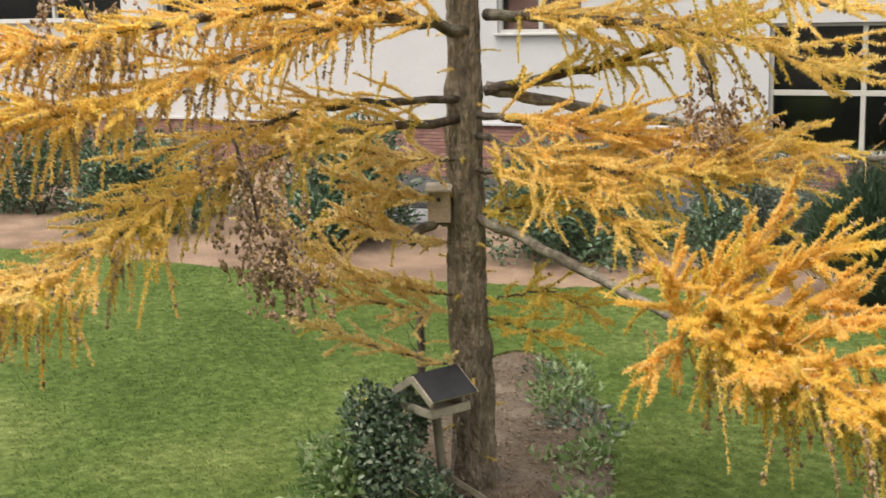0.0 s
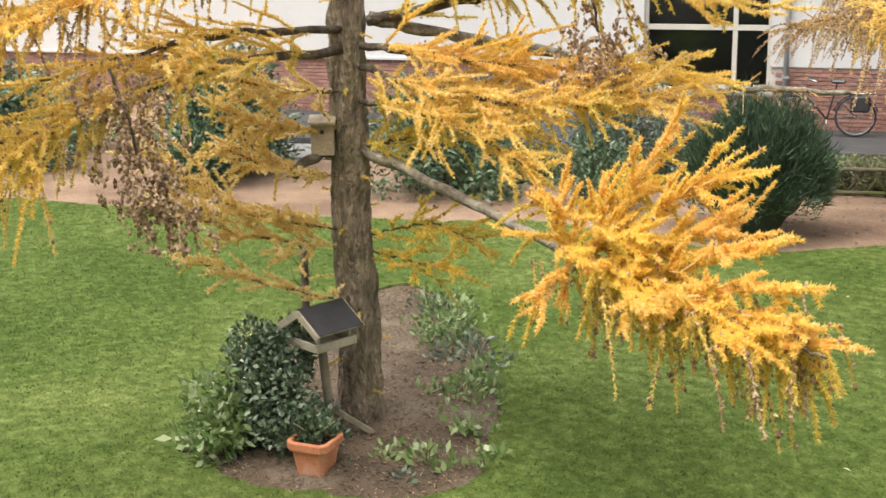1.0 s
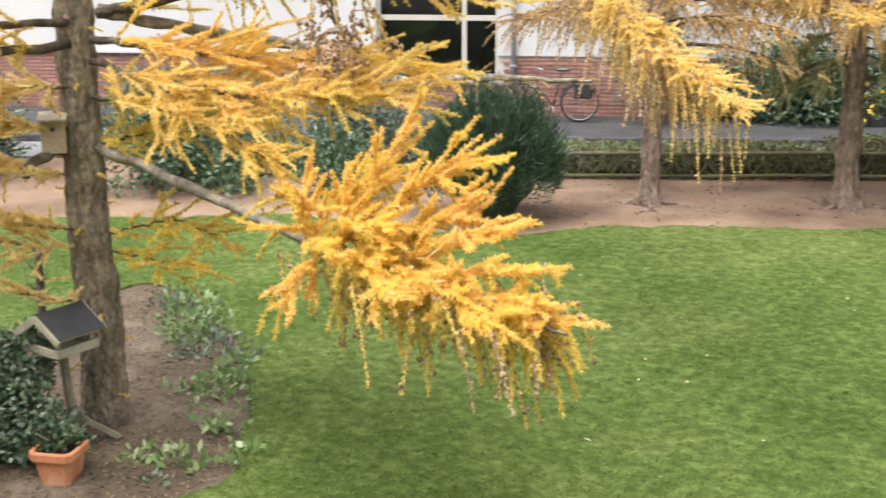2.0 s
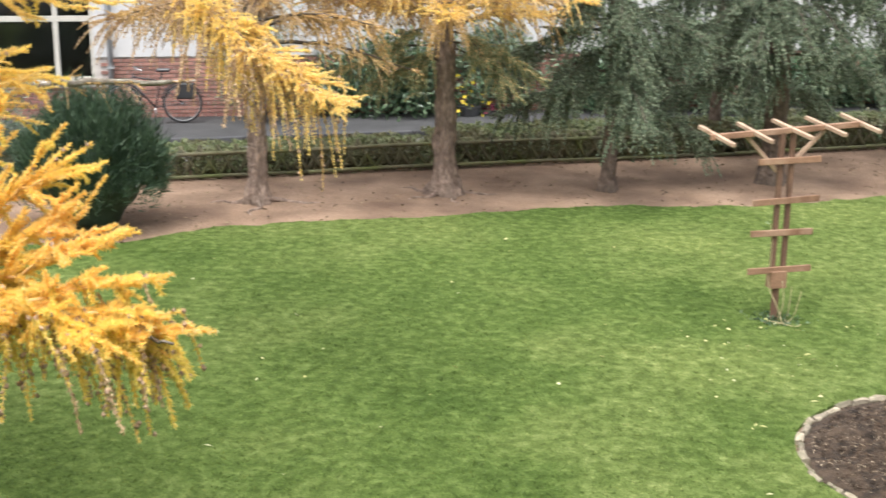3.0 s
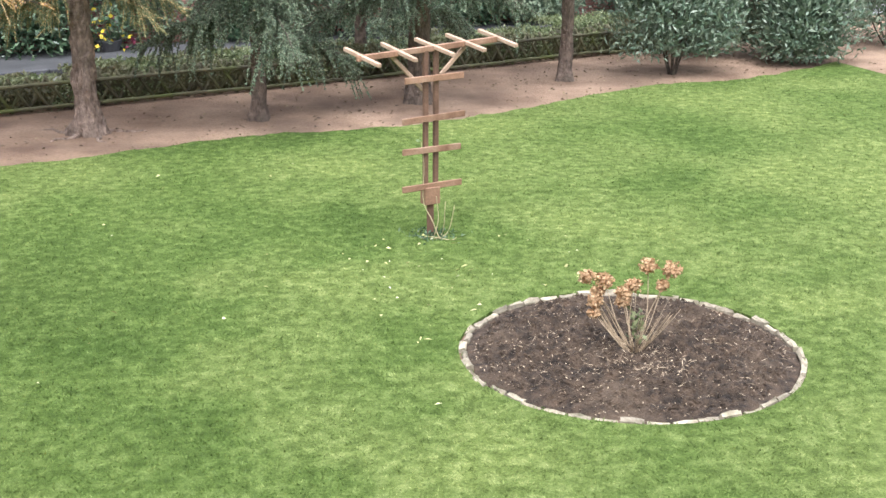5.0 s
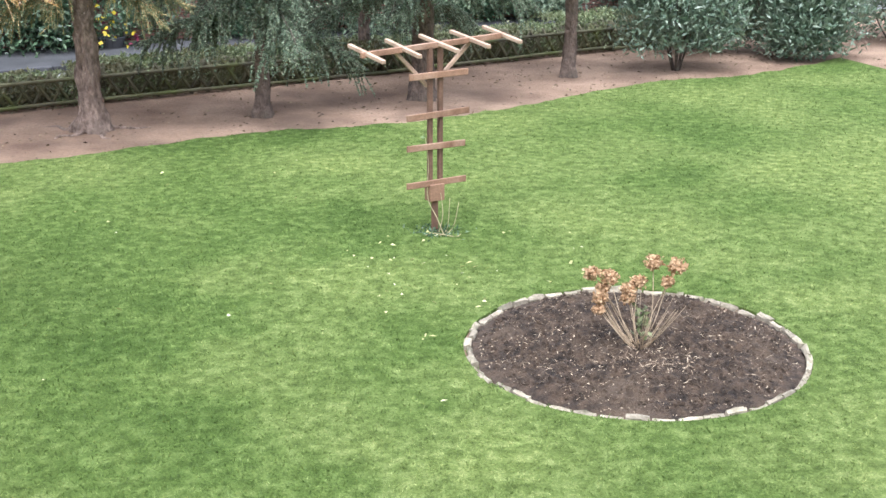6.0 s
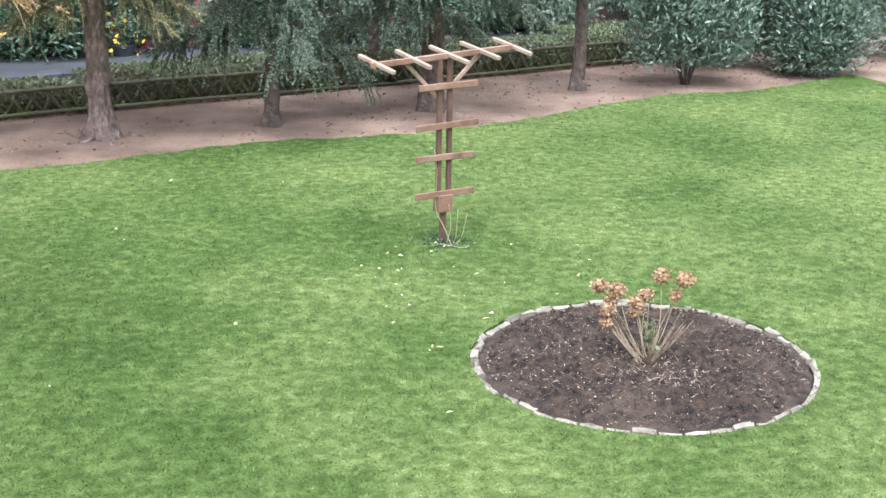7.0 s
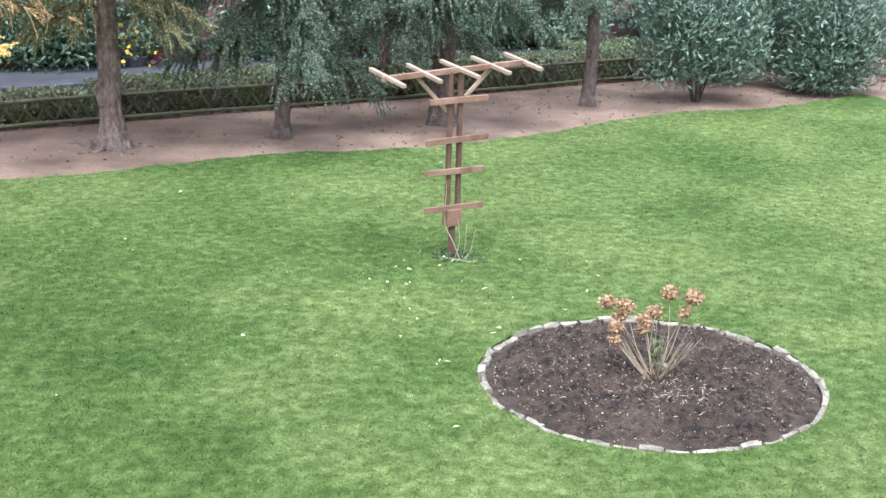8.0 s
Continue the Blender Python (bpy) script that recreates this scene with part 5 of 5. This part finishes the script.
        a = 2 * math.pi * (k + 0.5) / 24
        c, s = math.cos(a), math.sin(a)
        q = (abs(c) ** 7 + abs(s) ** 7) ** (-1 / 7)
        ring.append(bm.verts.new(PM @ Vector((c * q * r, s * q * r, z))))
    rings.append(ring)
for p, q in zip(rings, rings[1:]):
    for k in range(24):
        bm.faces.new((p[k], p[(k + 1) % 24], q[(k + 1) % 24], q[k]))
bm.faces.new(rings[0][::-1])
part("pot", bm, "terracotta", pot)
bm = bmesh.new()
bmesh.ops.create_grid(bm, x_segments=6, y_segments=6, size=0.145, matrix=PM @ pose(0, 0, 0.262))
for v in bm.verts:
    v.co.z += 0.008 * noise.noise(v.co * 20)
part("potting_soil", bm, "bed_soil", pot)
plant = thing("potted_plant", POT + Vector((0, 0, 0.27)), "leafy dark green plant growing in the planter", "plant")
c = (POT.x, POT.y, 0.37)
tagged(bulk("foliage", shrub_leaves(c, (0.14, 0.14, 0.13), 420, 0.055, 0.03, 7, 0.4, seed=61, low=0.27), "rhodo", plant), kind="stuff")
g = np.random.default_rng(9)
for k in range(9):
    a = k * 0.7
    tube_part("stem", curve_points([(POT.x, POT.y, 0.27), (POT.x + 0.06 * math.cos(a), POT.y + 0.06 * math.sin(a), 0.36), (POT.x + 0.15 * math.cos(a), POT.y + 0.15 * math.sin(a), 0.44)], 6), np.linspace(0.005, 0.002, 6), "vine", plant, 4)

# ---- evergreen shrub by the feeder ----
extra = [("fresh", shrub_leaves((-7.50, 4.99, 0.30), (0.32, 0.30, 0.38), 1500, 0.085, 0.046, 8, 0.5, seed=72, low=0.03), "pale green variegated leaves"),
         ("gold", shrub_leaves((-7.9, 5.5, 0.62), (0.16, 0.16, 0.16), 90, 0.05, 0.03, 4, 0.5, seed=73, low=0.1), "yellowed leaves")]
shrub("holly_shrub", (-7.26, 5.33), (0.42, 0.40, 0.54), 6500, 0.062, 0.034, "holly", "glossy dark evergreen shrub beside the bird feeder", 71, 0.50, 7, 9, extra=extra)
# thin standing stem behind it
stump = thing("bare_sapling", (-8.3, 6.45, 0), "thin dark sapling with a rough short stem", "sapling")
tube_part("stem", curve_points([(-8.3, 6.45, -0.05), (-8.28, 6.44, 0.6), (-8.3, 6.46, 1.25)], 12), np.linspace(0.045, 0.03, 12), "limb_bark", stump, 8, 0.3)
for k in range(9):
    a, z = k * 2.1, 0.7 + 0.06 * k
    tube_part("twig", [(-8.29, 6.45, z), (-8.29 + 0.09 * math.cos(a), 6.45 + 0.09 * math.sin(a), z + 0.12), (-8.29 + 0.12 * math.cos(a), 6.45 + 0.12 * math.sin(a), z + 0.26)], [0.008, 0.005, 0.003], "limb_bark", stump, 4)


# ---- low plants in the tree bed ----
def clump(x, y, r, h, n, L, W, material, label, seed):
    t = thing("border_plant", (x, y, 0), label, "plant", "plants in the tree bed")
    tagged(bulk("foliage", shrub_leaves((x, y, h * 0.4), (r, r, h), n, L, W, 9, 0.3, up=0.6, seed=seed, low=0.04), material, t), kind="stuff")


WORDS = {"fresh": "fresh green broad-leaved clump on bare soil", "ivy": "green leafy ground cover on bare soil", "variegated": "grey-green low plant on bare soil"}
for k, (x, y, r, h, n, L, W, mt) in enumerate((
        (-8.6, 8.35, 0.45, 0.26, 420, 0.085, 0.036, "ivy"), (-8.05, 8.0, 0.42, 0.28, 420, 0.085, 0.036, "ivy"), (-7.5, 7.6, 0.36, 0.24, 300, 0.085, 0.034, "variegated"), (-8.75, 8.6, 0.35, 0.2, 200, 0.08, 0.034, "variegated"),
        (-7.9, 7.75, 0.34, 0.2, 220, 0.08, 0.034, "ivy"), (-7.05, 7.25, 0.26, 0.22, 150, 0.10, 0.042, "fresh"), (-6.75, 6.9, 0.3, 0.2, 150, 0.10, 0.042, "fresh"), (-7.15, 6.95, 0.26, 0.14, 120, 0.09, 0.04, "fresh"),
        (-6.42, 6.5, 0.26, 0.16, 90, 0.10, 0.045, "fresh"), (-6.5, 5.8, 0.2, 0.11, 110, 0.085, 0.045, "fresh"), (-6.15, 5.85, 0.2, 0.14, 120, 0.11, 0.048, "fresh"), (-5.98, 6.18, 0.2, 0.11, 70, 0.10, 0.05, "fresh"),
        (-6.12, 5.5, 0.16, 0.08, 40, 0.08, 0.034, "variegated"), (-6.5, 5.32, 0.12, 0.07, 26, 0.07, 0.032, "variegated"), (-7.85, 4.98, 0.2, 0.15, 70, 0.12, 0.05, "fresh"), (-7.3, 4.92, 0.13, 0.06, 34, 0.08, 0.034, "variegated"))):
    clump(x, y, r, h, n, L, W, mt, WORDS[mt], 80 + k)

# ---- bicycle leaning before the house ----
def bicycle():
    b = thing("bicycle", on_wall(1.0, 0.75, 0.03), "dark city bicycle parked before the brick wall", "bicycle")
    R = 0.37
    def at(s, z, o=0.75):
        return on_wall(s, o, z + 0.03)
    def wheel(s):
        c = at(s, R)
        bm = bmesh.new()
        ring = [[c + WALL_U * ((R - 0.02 + 0.02 * math.cos(v)) * math.cos(u)) + Vector((0, 0, (R - 0.02 + 0.02 * math.cos(v)) * math.sin(u))) + WALL_N * (0.02 * math.sin(v)) for v in np.linspace(0, 6.283, 6, endpoint=False)] for u in np.linspace(0, 6.283, 36, endpoint=False)]
        vs = [[bm.verts.new(p) for p in r] for r in ring]
        for i in range(36):
            for j in range(6):
                bm.faces.new((vs[i][j], vs[(i + 1) % 36][j], vs[(i + 1) % 36][(j + 1) % 6], vs[i][(j + 1) % 6]))
        w = part("wheel", bm, "tyre", b, "thin black tyre", True)
        bulk("spokes", np.concatenate([tube_quads([c, c + (WALL_U * math.cos(u) + Vector((0, 0, math.sin(u)))) * (R - 0.03)], [0.003, 0.002], 3) for u in np.linspace(0, 6.283, 18, endpoint=False)]), "steel", w, "steel spokes")
        tube_part("hub", [c - WALL_N * 0.05, c, c + WALL_N * 0.05], [0.03] * 3, "steel", w, 8)
        tube_part("rim", [c + (WALL_U * math.cos(u) + Vector((0, 0, math.sin(u)))) * (R - 0.045) for u in np.linspace(0, 6.283, 30)], [0.010] * 30, "steel", w, 5, cap=False)
        tube_part("mudguard", [c + (WALL_U * math.cos(u) + Vector((0, 0, math.sin(u)))) * (R + 0.025) for u in np.linspace(0.3, 2.9, 16)], [0.014] * 16, "dark_paint", w, 5)
    wheel(0.55)
    wheel(1.65)
    for a, c, r in (((0.55, 0.37), (0.78, 0.95), 0.014), ((0.76, 0.88), (1.22, 0.80), 0.016), ((0.74, 0.78), (1.15, 0.30), 0.018), ((1.15, 0.30), (1.30, 0.98), 0.015), ((1.15, 0.30), (1.65, 0.37), 0.010), ((1.24, 0.75), (1.65, 0.37), 0.009)):
        tube_part("frame_tube", [at(*a), at((a[0] + c[0]) / 2, (a[1] + c[1]) / 2), at(*c)], [r] * 3, "dark_paint", b, 6)
    tube_part("handlebar", [at(0.95, 1.02, 0.5), at(0.80, 1.05, 0.68), at(0.79, 1.05, 0.75), at(0.80, 1.05, 0.82), at(0.95, 1.02, 1.0)], [0.012] * 5, "steel", b, 6)
    part("saddle", box_bm((0.26, 0.16, 0.06), Matrix.Translation(at(1.32, 1.0)) @ Matrix.Rotation(math.atan2(WALL_U.y, WALL_U.x), 4, "Z"), 0.025), "dark_paint", b)
    part("carrier_bag", box_bm((0.34, 0.14, 0.3), Matrix.Translation(at(1.72, 0.62, 0.85)) @ Matrix.Rotation(math.atan2(WALL_U.y, WALL_U.x), 4, "Z"), 0.03), "tyre", b, "black side bag")
    part("carrier", box_bm((0.4, 0.12, 0.015), Matrix.Translation(at(1.7, 0.80)) @ Matrix.Rotation(math.atan2(WALL_U.y, WALL_U.x), 4, "Z"), 0.003), "steel", b)
    tube_part("crank", [at(1.15, 0.30, 0.70), at(1.15, 0.30, 0.80), at(1.15, 0.12, 0.83)], [0.012] * 3, "steel", b, 5)


bicycle()

# flower tub by the wall
tub = thing("flower_tub", (-6.1, 24.1, 0.0), "low dark tub of yellow and red flowers by the wall", "flowers")
bm = bmesh.new()
bmesh.ops.create_cone(bm, cap_ends=True, segments=20, radius1=0.2, radius2=0.27, depth=0.22, matrix=Matrix.Translation((-6.1, 24.1, 0.11)))
part("tub", bm, "kerb", tub)
for mt, n, sd in (("rhodo", 500, 1), ("yellow_petal", 46, 2), ("red_petal", 40, 3)):
    tagged(bulk("foliage" if mt == "rhodo" else "petals", shrub_leaves((-6.1, 24.0, 0.42), (0.5, 0.35, 0.45), n, 0.085 if mt == "rhodo" else 0.10, 0.05 if mt == "rhodo" else 0.09, 6, 0.5 if mt == "rhodo" else 0.9, seed=90 + sd, low=0.05), mt, tub), kind="stuff")

# ---- litter: leaves on the lawn, crumbs on the soil ----
g = np.random.default_rng(17)


def scatter(name, pts, z, L, W, material, label, category, soil=None):
    n = len(pts)
    low = np.array([SOIL_AT[soil](x, y) for x, y in pts]) if soil else z
    P = np.c_[pts, low + 0.012 * g.random(n)]
    a = g.random(n) * 6.28
    D = unit(np.c_[np.cos(a), np.sin(a), 0.35 * g.normal(size=n)])
    N = unit(g.normal(size=(n, 3)) * 0.4 + np.array([0, 0, 1.0]))
    ob = bulk(name, leaves(P, D, N, L * (0.5 + g.random(n)), W * (0.5 + g.random(n)), 0.25), material, None)
    return tagged(ob, label, category, kind="stuff")


def ring_points(cx, cy, r, n):
    a, d = g.random(n) * 6.28, r * np.sqrt(g.random(n))
    return np.c_[cx + d * np.cos(a), cy + d * np.sin(a)]


scatter("soil_crumbs", ring_points(*BED, 1.24, 2600), 0.062, 0.018, 0.010, "debris", "dry plant bits and crumbs on the bed", "litter", "flower_bed_soil")
scatter("dry_straw", np.r_[ring_points(1.62, 8.78, 0.36, 420), ring_points(1.2, 9.1, 0.5, 160), ring_points(*BED, 1.2, 420)], 0.06, 0.06, 0.006, "debris", "dry straw and stalk ends on the flower bed", "litter", "flower_bed_soil")
clods = []
for x, y in ring_points(*BED, 1.19, 4200):
    r = 0.004 + 0.024 * g.random() ** 3
    c = np.array([x, y, SOIL_AT["flower_bed_soil"](x, y) + 0.2 * r])
    turn0 = 6.28 * g.random()
    k = [c + r * (0.7 + 0.6 * g.random()) * np.array([math.cos(turn0 + w), math.sin(turn0 + w), -0.2]) for w in (0, 2.1, 4.2)] + [c + np.array([0, 0, r * 0.9])]
    clods += [[k[0], k[1], k[3]], [k[1], k[2], k[3]], [k[2], k[0], k[3]]]
tagged(bulk("soil_clods", np.array(clods), "bed_soil", None), "loose dark clods of soil on the bed", "soil", kind="stuff")
tp = np.c_[-9.9 + 4.4 * g.random(26000), 4.7 + 4.8 * g.random(26000)]
tp = tp[inside(tp, TREE_BED)]
scatter("needle_litter", tp, 0.06, 0.032, 0.010, "needle_litter", "brown needles and twigs on the soil", "litter", "tree_bed_soil")
rows = ring_points(0.3, 11.0, 1.3, 46)
rows = np.r_[rows, ring_points(-3.0, 11.5, 4.0, 22), ring_points(-2.5, 8.0, 2.5, 8), [(-3.74, 12.78), (-0.08, 9.27), (-0.05, 9.31), (-0.1, 9.22), (0.03, 8.1), (-3.32, 12.48), (1.33, 12.05)]]
rows = rows[np.hypot(rows[:, 0] - BED[0], rows[:, 1] - BED[1]) > 1.4]
scatter("fallen_leaves", rows, 0.06, 0.05, 0.024, "fallen", "scattered pale fallen leaves on the lawn", "leaves")
sp = np.c_[-9 + 17 * g.random(9000), 13 + 11 * g.random(9000)]
off = (sp - np.array([FENCE_A.x, FENCE_A.y])) @ np.array([FENCE_N.x, FENCE_N.y])
sp = sp[(off < -0.1) & ~inside(sp, lawn_loop)]
scatter("soil_litter", sp[:800], 0.008, 0.065, 0.03, "needle_litter", "leaf litter and bark bits on the soil strip", "litter")

# ---- grass blades over the lawn ----
n = 330000
dist = 6.0 + 17.0 * g.random(n) ** 1.25
az = radians(-21) + radians(92) * g.random(n)
gp = np.c_[-dist * np.sin(az), dist * np.cos(az)]
gp = gp[inside(gp, lawn_loop) & ~inside(gp, TREE_BED) & (np.hypot(gp[:, 0] - BED[0], gp[:, 1] - BED[1]) > BED_R + 0.025 - 0.035 * (g.random(len(gp)) < 0.45))]
n = len(gp)
lean = g.normal(size=(n, 2)) * 1.1
tall = 0.016 + 0.022 * g.random(n)
far = np.hypot(gp[:, 0], gp[:, 1])
blades = needles(np.c_[gp, np.full(n, 0.025)], unit(np.c_[lean, np.ones(n)]), tall, 0.006 + 0.0006 * far)
tagged(bulk("grass", blades, "grass", None), "short green grass blades of the lawn", "grass", kind="stuff")

# ---- bricks of the house base ----
brick_bm = box_bm((0.235, 0.05, 0.062), Matrix.Identity(4), 0.004)
brick_me = bpy.data.meshes.new("brick")
brick_bm.to_mesh(brick_me)
brick_bm.free()
brick_me.materials.append(M["brick"])
near, rest = [], []
for row in range(15):
    z = 0.06 + row * 0.0765
    s = S0 + 0.12 + (0.125 if row % 2 else 0)
    while s < S1 - 0.15:
        blocked = any(o[2] < PLINTH and o[0] - 0.12 < s < o[1] + 0.12 and z > o[2] - 0.1 for o in OPENINGS) or -12.5 < s < -11.45
        if not blocked:
            (near if 0.12 < s < 6 and row >= 3 else rest).append((s, z))
        s += 0.25
base_at = Vector(house.location)
for s, z in near[:280]:
    b = new("brick", brick_me)
    b.parent = house
    b.matrix_basis = Matrix.Translation(on_wall(s, -0.045 + 0.003 * g.normal(), z) - base_at) @ WALL_M.to_3x3().to_4x4()
V = []
u, nn = np.array(WALL_U), np.array(WALL_N)
zz = np.array([0, 0, 1.0])
for s, z in near[280:] + rest:
    c = np.array(on_wall(s, -0.022 + 0.003 * g.normal(), z))
    a, b, d = u * 0.1175, zz * 0.031, nn * 0.04
    V += [[c - a - b, c + a - b, c + a + b, c - a + b], [c - a + b, c + a + b, c + a + b - d, c - a + b - d], [c - a - b, c - a + b, c - a + b - d, c - a - b - d]]
M["brick_course"] = leafy("red_brick_course", [(0.22, 0.105, 0.085), (0.29, 0.140, 0.112), (0.37, 0.190, 0.152), (0.26, 0.13, 0.11)], 0.85, 0.0)
tagged(bulk("brickwork", np.array(V), "brick_course", house, "red bricks with grey joints"), kind="stuff")
